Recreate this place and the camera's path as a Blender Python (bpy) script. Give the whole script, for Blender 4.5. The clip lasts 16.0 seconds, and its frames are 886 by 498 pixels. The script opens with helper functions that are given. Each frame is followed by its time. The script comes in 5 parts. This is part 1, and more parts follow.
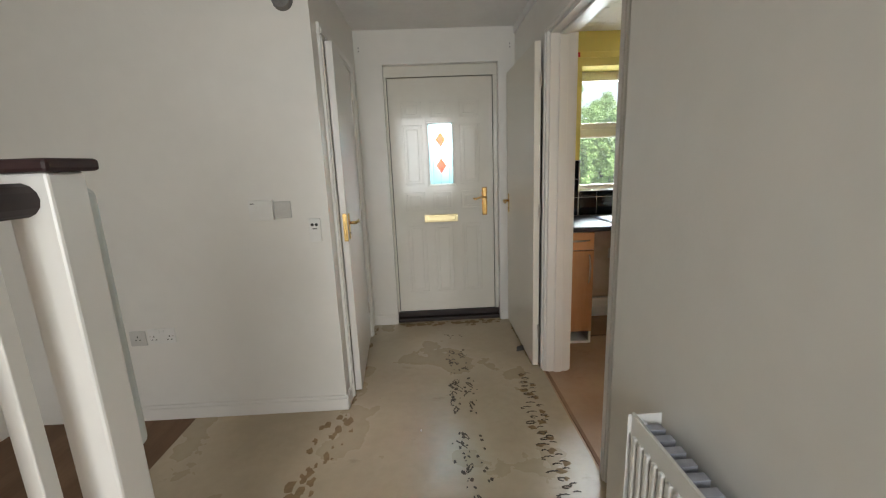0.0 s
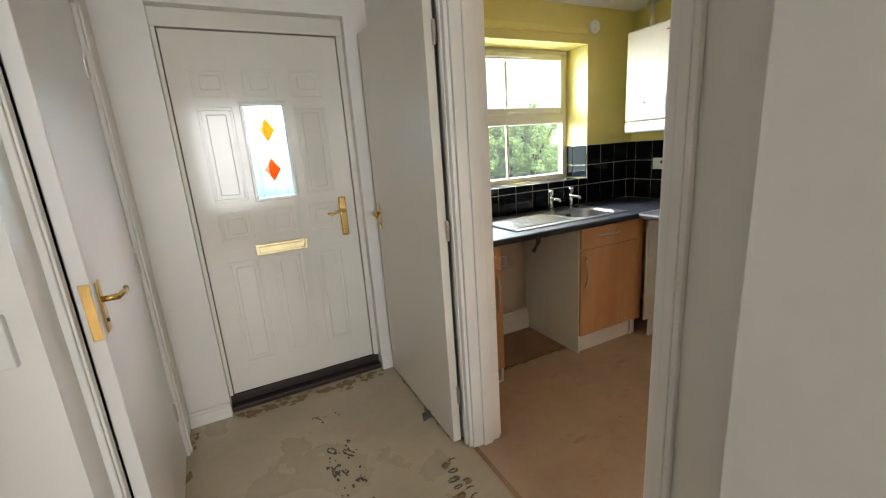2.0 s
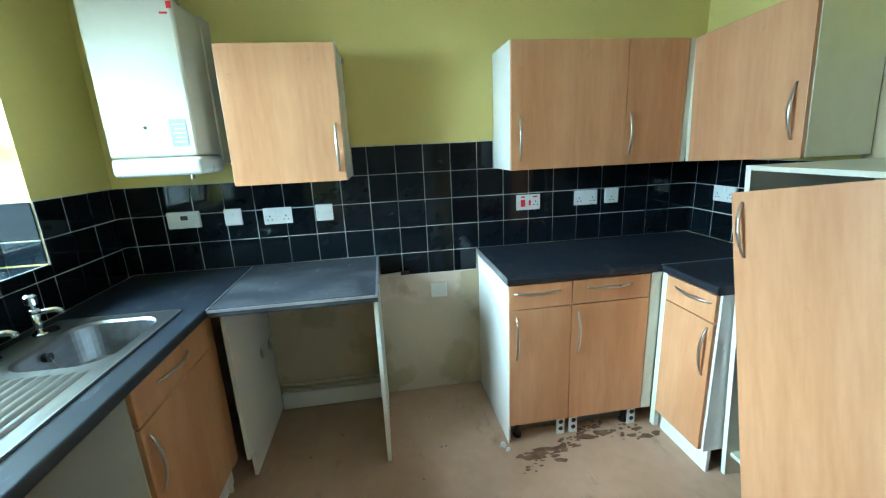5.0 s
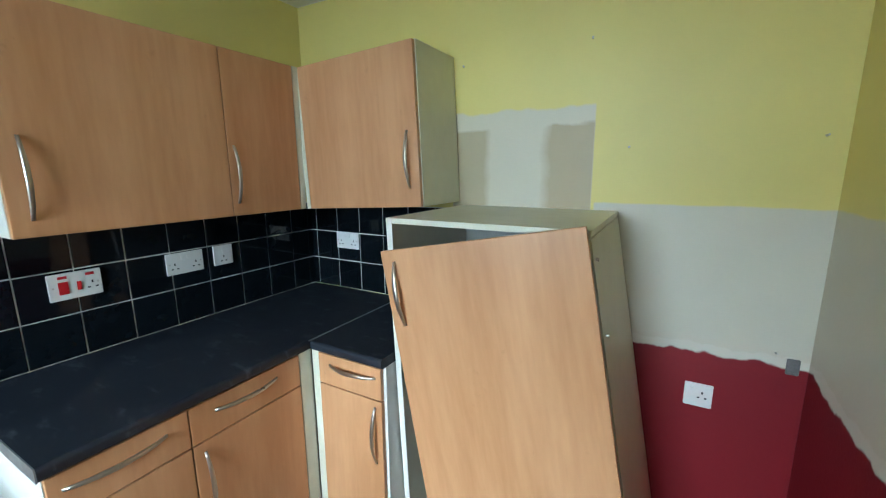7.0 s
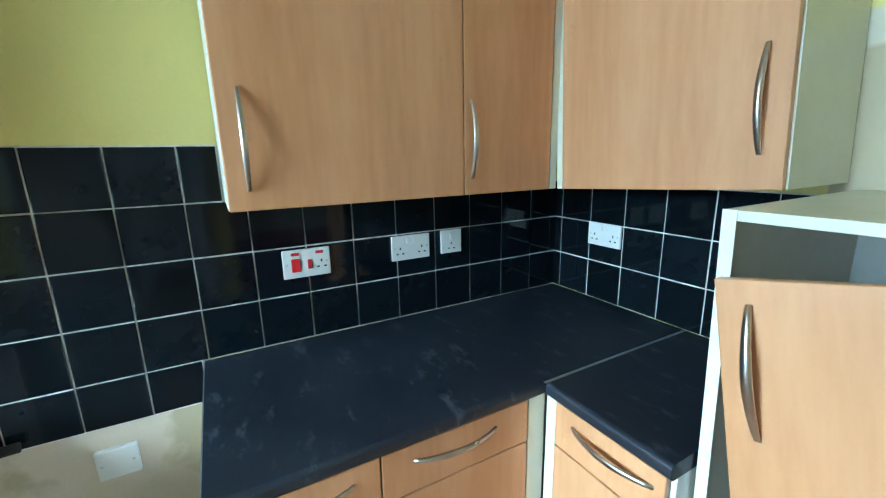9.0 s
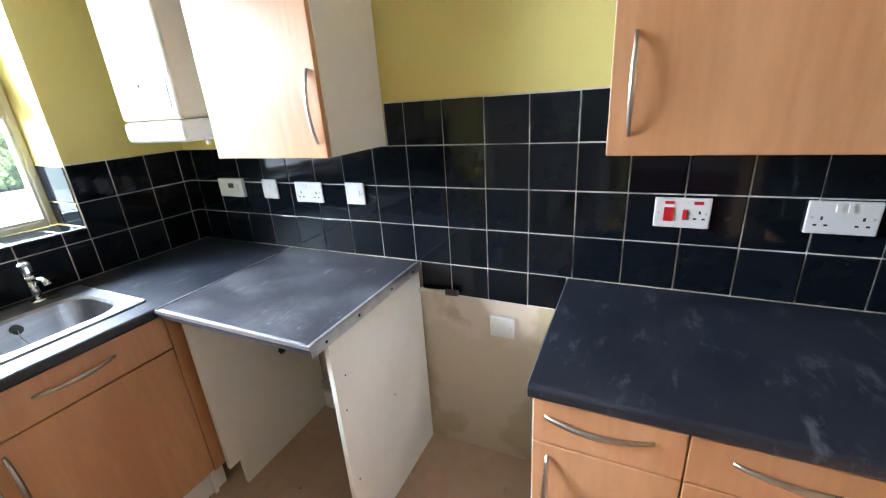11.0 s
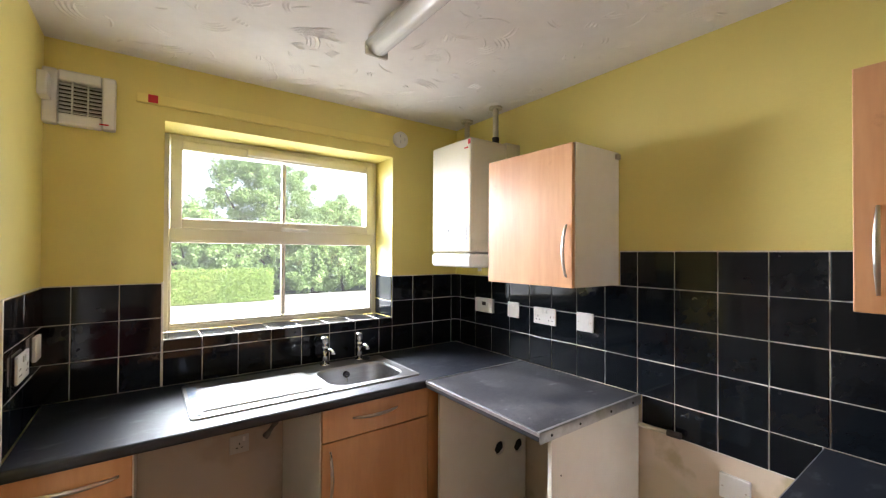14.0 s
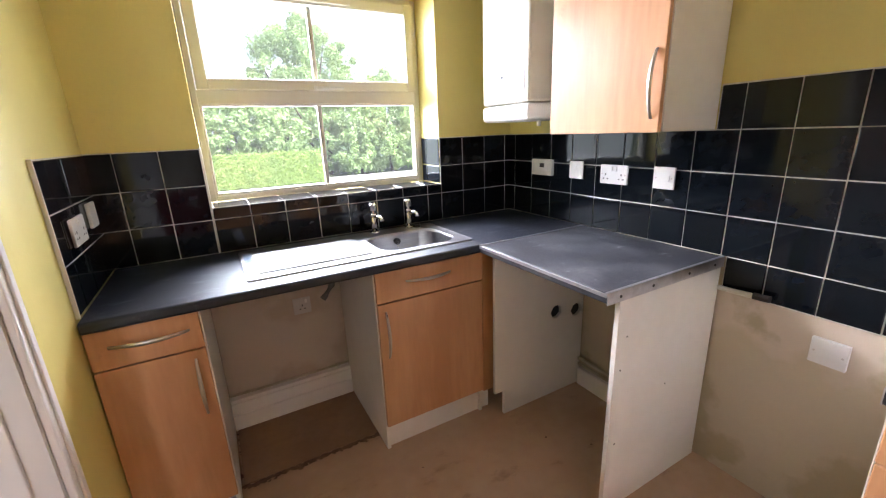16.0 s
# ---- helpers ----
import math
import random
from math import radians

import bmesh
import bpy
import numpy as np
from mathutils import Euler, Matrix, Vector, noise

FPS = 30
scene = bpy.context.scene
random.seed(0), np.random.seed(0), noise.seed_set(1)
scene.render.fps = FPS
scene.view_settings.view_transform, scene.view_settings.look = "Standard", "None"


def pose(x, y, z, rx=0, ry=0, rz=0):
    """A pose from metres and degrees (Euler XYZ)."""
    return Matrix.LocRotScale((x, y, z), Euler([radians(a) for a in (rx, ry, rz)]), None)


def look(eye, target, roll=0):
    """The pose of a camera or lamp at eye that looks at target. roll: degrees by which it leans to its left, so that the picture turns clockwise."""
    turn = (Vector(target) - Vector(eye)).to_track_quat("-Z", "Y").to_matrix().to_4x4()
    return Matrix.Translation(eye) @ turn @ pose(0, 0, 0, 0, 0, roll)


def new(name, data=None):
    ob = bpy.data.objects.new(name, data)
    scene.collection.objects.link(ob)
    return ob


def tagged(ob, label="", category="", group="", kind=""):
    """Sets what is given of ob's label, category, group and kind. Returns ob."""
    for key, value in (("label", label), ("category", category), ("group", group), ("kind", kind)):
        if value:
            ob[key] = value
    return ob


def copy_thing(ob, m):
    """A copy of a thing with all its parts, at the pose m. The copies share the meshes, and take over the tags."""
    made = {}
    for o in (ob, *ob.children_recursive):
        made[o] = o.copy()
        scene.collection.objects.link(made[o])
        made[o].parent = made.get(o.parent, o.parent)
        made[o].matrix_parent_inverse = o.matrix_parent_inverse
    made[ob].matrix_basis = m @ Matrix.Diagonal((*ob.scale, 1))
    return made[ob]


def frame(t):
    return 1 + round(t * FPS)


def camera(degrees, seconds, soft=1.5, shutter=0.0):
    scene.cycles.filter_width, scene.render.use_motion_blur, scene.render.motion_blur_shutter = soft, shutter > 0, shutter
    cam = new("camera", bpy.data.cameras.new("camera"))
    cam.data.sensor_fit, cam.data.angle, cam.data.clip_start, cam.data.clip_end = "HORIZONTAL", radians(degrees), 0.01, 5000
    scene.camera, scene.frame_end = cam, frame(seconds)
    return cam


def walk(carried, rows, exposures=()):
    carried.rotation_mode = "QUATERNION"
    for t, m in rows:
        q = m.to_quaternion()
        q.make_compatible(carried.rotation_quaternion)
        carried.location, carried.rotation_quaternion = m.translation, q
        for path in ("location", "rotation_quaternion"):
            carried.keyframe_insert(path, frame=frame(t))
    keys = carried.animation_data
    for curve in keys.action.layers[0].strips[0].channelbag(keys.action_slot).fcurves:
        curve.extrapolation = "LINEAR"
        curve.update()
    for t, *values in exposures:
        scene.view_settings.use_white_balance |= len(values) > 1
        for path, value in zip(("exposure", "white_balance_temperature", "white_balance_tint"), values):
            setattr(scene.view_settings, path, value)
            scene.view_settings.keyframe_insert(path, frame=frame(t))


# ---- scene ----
cam = camera(95.0, 16.0, soft=1.2)
PATH = [
    (0, (-2.92, -0.155, 1.382), (-2.865, 1.801, 0.968), -2.3),
    (0.5, (-2.947, 0.124, 1.383), (-2.776, 2.069, 0.951), -2.6),
    (1, (-2.989, 0.366, 1.399), (-2.644, 2.285, 0.954), -3.0),
    (1.5, (-3.046, 0.611, 1.42), (-2.465, 2.47, 0.962), -3.5),
    (2, (-3.008, 0.829, 1.4), (-2.154, 2.575, 0.927), -4.1),
    (2.5, (-2.925, 1.054, 1.406), (-1.756, 2.601, 0.914), -4.3),
    (3, (-2.83, 1.255, 1.388), (-1.388, 2.557, 0.912), -4.3),
    (3.1, (-2.804, 1.308, 1.405), (-1.317, 2.553, 0.915), -4.4),
    (3.2, (-2.788, 1.341, 1.398), (-1.256, 2.535, 0.922), -4.3),
    (5.3, (-2.217, 1.923, 1.509), (-0.356, 1.378, 1.02), -1.9),
    (5.5, (-2.165, 1.915, 1.512), (-0.359, 1.197, 1.039), -1.5),
    (6, (-2.015, 1.806, 1.533), (-0.42, 0.685, 1.089), -0.9),
    (6.2, (-1.963, 1.761, 1.529), (-0.478, 0.492, 1.097), -0.5),
    (6.5, (-1.889, 1.705, 1.522), (-0.581, 0.249, 1.115), -0.2),
    (7, (-1.752, 1.612, 1.527), (-0.795, -0.102, 1.147), -0.3),
    (7.5, (-1.632, 1.554, 1.514), (-0.758, -0.208, 1.153), -1.2),
    (8, (-1.512, 1.439, 1.507), (-0.367, -0.157, 1.133), -1.3),
    (8.5, (-1.425, 1.332, 1.501), (0.04, 0.034, 1.089), -0.7),
    (9, (-1.309, 1.283, 1.471), (0.397, 0.338, 1.026), -1.2),
    (9.5, (-1.205, 1.248, 1.485), (0.668, 0.745, 0.996), -1.3),
    (10, (-1.21, 1.232, 1.498), (0.717, 1.282, 0.963), -2.1),
    (10.2, (-1.217, 1.245, 1.536), (0.677, 1.44, 0.923), -2.4),
    (12.3, (-1.651, 1.064, 1.442), (-0.425, 2.589, 1.025), -1.4),
    (12.5, (-1.671, 1.05, 1.449), (-0.48, 2.606, 1.051), -1.1),
    (13, (-1.695, 1.03, 1.454), (-0.561, 2.646, 1.133), -0.3),
    (13.3, (-1.696, 1.034, 1.45), (-0.562, 2.661, 1.193), -0.0),
    (13.5, (-1.703, 1.041, 1.464), (-0.551, 2.665, 1.274), 0.0),
    (14, (-1.72, 1.048, 1.5), (-0.542, 2.664, 1.521), 0.3),
    (14.5, (-1.728, 1.053, 1.516), (-0.54, 2.661, 1.581), 0.1),
    (15, (-1.694, 1.104, 1.463), (-0.537, 2.724, 1.27), -0.9),
    (15.5, (-1.675, 1.151, 1.419), (-0.621, 2.796, 0.99), -2.2),
    (16, (-1.632, 1.199, 1.391), (-0.706, 2.883, 0.836), -2.3),
]
walk(cam, [(t, look(eye, target, roll)) for t, eye, target, roll in PATH], [(0, 1.0, 5900, 7), (1.5, 1.22, 5900, 8), (3.2, 1.5, 5800, 6), (5.3, 1.4, 4350, -17), (6.0, 1.4, 4450, -14), (7.0, 0.95, 4850, -5), (7.5, 1.15, 4550, -13), (8.5, 1.25, 4300, -14), (9.5, 2.05, 4450, -11), (10.2, 2.45, 4650, 4), (10.9, 1.9, 5100, 10), (12.3, 1.7, 5950, 19), (14.0, 1.4, 5950, 17), (14.6, 1.3, 5900, 14), (16, 1.65, 5700, 21)])

# ---- world, sun, large lights ----
world = bpy.data.worlds.new("world")
scene.world = world
world.use_nodes = True
wn = world.node_tree
sky = wn.nodes.new("ShaderNodeTexSky")
sky.sky_type, sky.sun_disc = "NISHITA", False
sky.sun_elevation, sky.sun_rotation = radians(48), radians(150)
sky.dust_density, sky.air_density, sky.ozone_density = 8.0, 0.6, 0.5
wn.links.new(sky.outputs[0], wn.nodes["Background"].inputs[0])
wn.nodes["Background"].inputs[1].default_value = 0.15

sun = new("sun", bpy.data.lights.new("sun", "SUN"))
sun.data.energy, sun.data.angle, sun.data.color = 4.6, radians(4), (1, 0.95, 0.88)
sun.matrix_world = look((8, -14, 18), (0, 0, 0))


def area_lamp(name, eye, target, w, h, watts, colour, spread=180):
    ob = new(name, bpy.data.lights.new(name, "AREA"))
    ob.data.shape, ob.data.size, ob.data.size_y = "RECTANGLE", w, h
    ob.data.energy, ob.data.color, ob.data.spread = watts, colour, radians(spread)
    ob.matrix_world = look(eye, target)
    return ob


# daylight in the kitchen window, in an invented hall opening behind the walk, and in the front door's pane
area_lamp("sky_daylight", (-1.38, 5.2, 2.4), (-0.98, 1.5, 0.85), 2.6, 1.8, 205, (1.0, 0.985, 0.96), 120)
area_lamp("window_daylight", (-1.08, 3.58, 1.60), (-1.08, 1.5, 1.45), 1.12, 0.94, 5, (1.0, 0.985, 0.96))
# added fill that brightens the hall from behind; no source is known there
area_lamp("hall_fill", (-2.95, -2.45, 1.5), (-3.0, 3.0, 1.0), 1.1, 1.7, 10, (1.0, 0.95, 0.87), 95)
# weak added fill at the stairwell opening, for an unseen source upstairs
area_lamp("stairwell_fill", (-4.45, 0.5, 2.45), (-2.75, 2.7, 0.7), 1.0, 1.5, 0.6, (1.0, 0.985, 0.96))

area_lamp("door_pane_daylight", (-2.807, 3.42, 1.455), (-2.85, 1.2, 0.75), 0.18, 0.46, 0.22, (0.62, 0.86, 1.0))

# ---- materials ----
def mat(name, a, b=None, rough=0.5, scale=6.0, stretch=(1, 1, 1), bump=0.0, bump_scale=120.0, metal=0.0, coat=0.0,
        spread=(0.35, 0.65), rough_var=0.08, rand=0.0):
    """A surface of two tones mixed by noise at two scales, with fine relief."""
    m = bpy.data.materials.new(name)
    m.use_nodes = True
    t = m.node_tree
    p = t.nodes["Principled BSDF"]
    b = b or tuple(v * 0.82 for v in a)
    co = t.nodes.new("ShaderNodeTexCoord")
    mp = t.nodes.new("ShaderNodeMapping")
    mp.inputs["Scale"].default_value = stretch
    t.links.new(co.outputs["Object"], mp.inputs[0])
    n1 = t.nodes.new("ShaderNodeTexNoise")
    n1.inputs["Scale"].default_value, n1.inputs["Detail"].default_value = scale, 6
    n2 = t.nodes.new("ShaderNodeTexNoise")
    n2.inputs["Scale"].default_value, n2.inputs["Detail"].default_value = scale * 9, 3
    for n in (n1, n2):
        t.links.new(mp.outputs[0], n.inputs["Vector"])
    add = t.nodes.new("ShaderNodeMath")
    add.operation = "MULTIPLY_ADD"
    add.inputs[1].default_value = 0.3
    t.links.new(n2.outputs[0], add.inputs[0])
    t.links.new(n1.outputs[0], add.inputs[2])
    ramp = t.nodes.new("ShaderNodeMapRange")
    ramp.inputs["From Min"].default_value, ramp.inputs["From Max"].default_value = spread[0] + 0.15, spread[1] + 0.15
    t.links.new(add.outputs[0], ramp.inputs["Value"])
    mix = t.nodes.new("ShaderNodeMix")
    mix.data_type = "RGBA"
    mix.inputs["A"].default_value, mix.inputs["B"].default_value = (*a, 1), (*b, 1)
    t.links.new(ramp.outputs[0], mix.inputs["Factor"])
    out = mix.outputs["Result"]
    if rand:
        info = t.nodes.new("ShaderNodeObjectInfo")
        hsv = t.nodes.new("ShaderNodeHueSaturation")
        rr = t.nodes.new("ShaderNodeMapRange")
        rr.inputs["To Min"].default_value, rr.inputs["To Max"].default_value = 1 - rand, 1 + rand
        t.links.new(info.outputs["Random"], rr.inputs["Value"])
        t.links.new(rr.outputs[0], hsv.inputs["Value"])
        t.links.new(out, hsv.inputs["Color"])
        out = hsv.outputs[0]
    t.links.new(out, p.inputs["Base Color"])
    rm = t.nodes.new("ShaderNodeMapRange")
    rm.inputs["To Min"].default_value, rm.inputs["To Max"].default_value = max(rough - rough_var, 0.02), min(rough + rough_var, 1)
    t.links.new(n1.outputs[0], rm.inputs["Value"])
    t.links.new(rm.outputs[0], p.inputs["Roughness"])
    p.inputs["Metallic"].default_value = metal
    p.inputs["Coat Weight"].default_value = coat
    if bump:
        nb = t.nodes.new("ShaderNodeTexNoise")
        nb.inputs["Scale"].default_value, nb.inputs["Detail"].default_value = bump_scale, 4
        t.links.new(mp.outputs[0], nb.inputs["Vector"])
        bp = t.nodes.new("ShaderNodeBump")
        bp.inputs["Strength"].default_value, bp.inputs["Distance"].default_value = bump, 0.01
        t.links.new(nb.outputs[0], bp.inputs["Height"])
        t.links.new(bp.outputs[0], p.inputs["Normal"])
    return m


YELLOW = (0.80, 0.69, 0.215)
PLASTER = (0.68, 0.63, 0.51)
RED = (0.21, 0.005, 0.013)
M_yellow = mat("yellow_paint", YELLOW, (0.76, 0.65, 0.195), 0.5, 1.6, bump=0.05, bump_scale=90)
M_hallwall = mat("hall_white_paint", (0.76, 0.74, 0.69), (0.71, 0.69, 0.64), 0.34, 1.2, bump=0.05, bump_scale=60)
M_ceil = mat("textured_white_ceiling", (0.82, 0.80, 0.78), (0.76, 0.74, 0.72), 0.9, 3)
M_trim = mat("gloss_white_trim", (0.78, 0.76, 0.72), (0.73, 0.705, 0.66), 0.28, 3, bump=0.004, bump_scale=25, rough_var=0.015, spread=(0.2, 0.8))
M_door = mat("cream_door_paint", (0.70, 0.66, 0.58), (0.675, 0.635, 0.55), 0.3, 2.5, bump=0.008, bump_scale=30, rough_var=0.02, spread=(0.2, 0.8))
M_fdoor = mat("gloss_cream_front_door", (0.72, 0.70, 0.63), (0.68, 0.655, 0.58), 0.11, 2.0, bump=0.012, bump_scale=12)
M_upvc = mat("cream_upvc", (0.76, 0.73, 0.64), (0.70, 0.67, 0.57), 0.3, 3)
M_hallfloor = mat("hall_bare_floor", (0.50, 0.42, 0.295), (0.42, 0.345, 0.235), 0.30, 2.2, bump=0.06, bump_scale=25, rough_var=0.15)
M_kfloor = mat("kitchen_bare_floor", (0.50, 0.345, 0.225), (0.42, 0.275, 0.17), 0.5, 2.0, bump=0.05, bump_scale=40, rough_var=0.15)
M_oldfloor = mat("old_brown_flooring", (0.33, 0.20, 0.115), (0.25, 0.145, 0.08), 0.6, 3, bump=0.06, bump_scale=40)
M_board = mat("bare_floorboard", (0.20, 0.115, 0.06), (0.13, 0.07, 0.036), 0.7, 5, stretch=(1, 0.15, 1), bump=0.2)
M_beech = mat("beech_laminate", (0.62, 0.343, 0.165), (0.485, 0.24, 0.10), 0.36, 5.5, stretch=(1, 1, 0.13), bump=0.02, bump_scale=60, rand=0.05)
M_carcass = mat("white_melamine", (0.80, 0.78, 0.72), (0.75, 0.725, 0.655), 0.4, 2.5, bump=0.01)
M_creamcarc = mat("cream_melamine", (0.70, 0.68, 0.55), (0.64, 0.615, 0.48), 0.42, 2.5)
M_worktop = mat("black_laminate_worktop", (0.010, 0.013, 0.021), (0.015, 0.019, 0.028), 0.47, 4, bump=0.12, bump_scale=320, rough_var=0.16)
M_worktop_old = mat("dusty_black_worktop", (0.035, 0.036, 0.042), (0.095, 0.097, 0.105), 0.42, 5, bump=0.1, bump_scale=300, spread=(0.45, 0.75), rough_var=0.2)
M_tile = mat("black_glazed_tile", (0.004, 0.006, 0.008), (0.007, 0.009, 0.012), 0.07, 3, bump=0.05, bump_scale=9, rand=0.25, rough_var=0.04)
M_tile.node_tree.nodes["Principled BSDF"].inputs["Specular IOR Level"].default_value = 0.28
M_grout = mat("pale_grout", (0.74, 0.70, 0.62), (0.56, 0.52, 0.45), 0.8, 14)
M_plastic = mat("white_socket_plastic", (0.78, 0.77, 0.74), (0.74, 0.73, 0.69), 0.3, 8)
M_oldplastic = mat("grey_white_plastic", (0.58, 0.57, 0.54), (0.52, 0.51, 0.48), 0.4, 8)
M_red = mat("red_rocker", (0.55, 0.012, 0.02), (0.48, 0.01, 0.015), 0.35, 8)
M_black = mat("black_plastic", (0.012, 0.012, 0.012), (0.02, 0.02, 0.02), 0.45, 8)
M_chrome = mat("chrome", (0.82, 0.82, 0.83), (0.74, 0.74, 0.75), 0.12, 6, metal=1.0)
M_nickel = mat("brushed_nickel", (0.62, 0.58, 0.53), (0.55, 0.51, 0.46), 0.30, 20, metal=1.0)
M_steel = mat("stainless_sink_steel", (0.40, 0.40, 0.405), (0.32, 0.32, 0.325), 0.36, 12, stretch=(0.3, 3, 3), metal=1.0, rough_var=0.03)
M_alu = mat("aluminium_strip", (0.62, 0.62, 0.63), (0.5, 0.5, 0.5), 0.4, 25, metal=0.9)
M_brass = mat("polished_brass", (0.78, 0.55, 0.22), (0.66, 0.44, 0.15), 0.2, 14, metal=1.0)
M_letter = mat("pale_brass", (0.72, 0.62, 0.36), (0.62, 0.52, 0.28), 0.3, 14, metal=1.0)
M_darkwood = mat("dark_stained_handrail", (0.030, 0.008, 0.007), (0.018, 0.005, 0.005), 0.6, 8, stretch=(1, 0.2, 1))
M_sill = mat("dark_threshold", (0.018, 0.010, 0.008), (0.03, 0.018, 0.013), 0.5, 10)
M_glue = mat("black_adhesive_residue", (0.055, 0.042, 0.028), (0.12, 0.09, 0.055), 0.6, 30)
M_tan = mat("tan_adhesive_residue", (0.22, 0.145, 0.065), (0.28, 0.19, 0.09), 0.6, 30)
M_stain = mat("brown_floor_stain", (0.09, 0.04, 0.022), (0.2, 0.11, 0.06), 0.5, 18)
M_concrete = mat("grey_dust_debris", (0.20, 0.19, 0.18), (0.12, 0.115, 0.11), 0.8, 20, bump=0.3)
M_rad = mat("white_radiator_enamel", (0.76, 0.75, 0.72), (0.72, 0.71, 0.67), 0.3, 4)
M_mint = mat("off_white_plastic_cover", (0.64, 0.68, 0.65), (0.6, 0.64, 0.61), 0.3, 4)
M_boiler = mat("boiler_enamel", (0.66, 0.62, 0.49), (0.63, 0.585, 0.455), 0.45, 3)
M_pipe = mat("painted_pipe", (0.62, 0.58, 0.46), (0.5, 0.46, 0.34), 0.45, 14)
M_diff = mat("lamp_diffuser", (0.74, 0.73, 0.70), (0.66, 0.65, 0.62), 0.25, 10, stretch=(1, 0.1, 1))
M_lead = mat("lead_came", (0.35, 0.36, 0.37), (0.28, 0.29, 0.3), 0.5, 30)
M_grey = mat("pale_grey_print", (0.42, 0.43, 0.48), (0.36, 0.37, 0.42), 0.5, 30)
M_film = mat("blue_protective_film", (0.30, 0.40, 0.58), (0.45, 0.52, 0.64), 0.25, 30)
M_interior = mat("kitchen_unit_inside", (0.30, 0.30, 0.28), (0.26, 0.26, 0.24), 0.5, 4)
M_leaf = mat("leaves", (0.30, 0.40, 0.17), (0.22, 0.33, 0.12), 0.5, 2.2, rand=0.0)
M_hedge = mat("hedge_leaves", (0.26, 0.35, 0.07), (0.16, 0.25, 0.04), 0.5, 3.5)
M_bark = mat("bark", (0.10, 0.075, 0.05), (0.06, 0.045, 0.03), 0.9, 12, stretch=(1, 1, 0.2), bump=0.5, bump_scale=20)
M_grass = mat("grass", (0.07, 0.12, 0.03), (0.05, 0.085, 0.02), 0.9, 1.5, bump=0.3)
M_road = mat("pale_paving", (0.46, 0.44, 0.41), (0.39, 0.37, 0.35), 0.9, 1.2, bump=0.1)

# leaves let some light through; the worktops carry pale chalky scuffs
for m in (M_leaf, M_hedge):
    t = m.node_tree
    tl, mx = t.nodes.new("ShaderNodeBsdfTranslucent"), t.nodes.new("ShaderNodeMixShader")
    tl.inputs[0].default_value = (0.42, 0.56, 0.16, 1)
    mx.inputs[0].default_value = 0.4
    t.links.new(t.nodes["Principled BSDF"].outputs[0], mx.inputs[1])
    t.links.new(tl.outputs[0], mx.inputs[2])
    t.links.new(mx.outputs[0], t.nodes["Material Output"].inputs[0])


def scuffed(m, scale, level, colour, amount):
    """Adds pale worn flecks to a surface where a stretched noise peaks."""
    t = m.node_tree
    p = t.nodes["Principled BSDF"]
    was = p.inputs["Base Color"].links[0].from_socket
    co = t.nodes.new("ShaderNodeTexCoord")
    mp = t.nodes.new("ShaderNodeMapping")
    mp.inputs["Scale"].default_value, mp.inputs["Rotation"].default_value = (1, 2.2, 1), (0, 0, 0.6)
    n, r, mx = t.nodes.new("ShaderNodeTexNoise"), t.nodes.new("ShaderNodeMapRange"), t.nodes.new("ShaderNodeMix")
    n.inputs["Scale"].default_value, n.inputs["Detail"].default_value, n.inputs["Roughness"].default_value = scale, 8, 0.7
    r.inputs["From Min"].default_value, r.inputs["From Max"].default_value, r.inputs["To Max"].default_value = level, level + 0.12, amount
    mx.data_type = "RGBA"
    mx.inputs["B"].default_value = (*colour, 1)
    t.links.new(co.outputs["Object"], mp.inputs[0])
    t.links.new(mp.outputs[0], n.inputs["Vector"])
    t.links.new(n.outputs[0], r.inputs["Value"])
    t.links.new(r.outputs[0], mx.inputs["Factor"])
    t.links.new(was, mx.inputs["A"])
    t.links.new(mx.outputs["Result"], p.inputs["Base Color"])


scuffed(M_worktop, 9, 0.56, (0.12, 0.13, 0.15), 0.5)
scuffed(M_worktop_old, 6, 0.60, (0.30, 0.31, 0.33), 0.7)
scuffed(M_kfloor, 3, 0.58, (0.22, 0.13, 0.08), 0.65)
scuffed(M_hallfloor, 3.5, 0.62, (0.25, 0.19, 0.11), 0.6)
scuffed(M_beech, 11, 0.635, (0.40, 0.20, 0.085), 0.6)

M_glass = bpy.data.materials.new("window_glass")
M_glass.use_nodes = True
g = M_glass.node_tree
g.nodes.remove(g.nodes["Principled BSDF"])
mix_g, tr, gl, lw, pw, ma = (g.nodes.new("ShaderNode" + k) for k in ("MixShader", "BsdfTransparent", "BsdfGlossy", "LayerWeight", "Math", "Math"))
lw.inputs[0].default_value, pw.operation, ma.operation = 0.5, "POWER", "MULTIPLY_ADD"
pw.inputs[1].default_value, ma.inputs[1].default_value, ma.inputs[2].default_value = 4.0, 0.7, 0.03
g.links.new(lw.outputs["Facing"], pw.inputs[0])
g.links.new(pw.outputs[0], ma.inputs[0])
gl.inputs["Roughness"].default_value = 0.02
tr.inputs[0].default_value = (0.93, 0.96, 0.95, 1)
g.links.new(ma.outputs[0], mix_g.inputs[0])
g.links.new(tr.outputs[0], mix_g.inputs[1])
g.links.new(gl.outputs[0], mix_g.inputs[2])
g.links.new(mix_g.outputs[0], g.nodes["Material Output"].inputs[0])

M_orange = M_glass.copy()
M_orange.name = "orange_glass"
M_orange.node_tree.nodes["Transparent BSDF"].inputs[0].default_value = (1.0, 0.21, 0.012, 1)

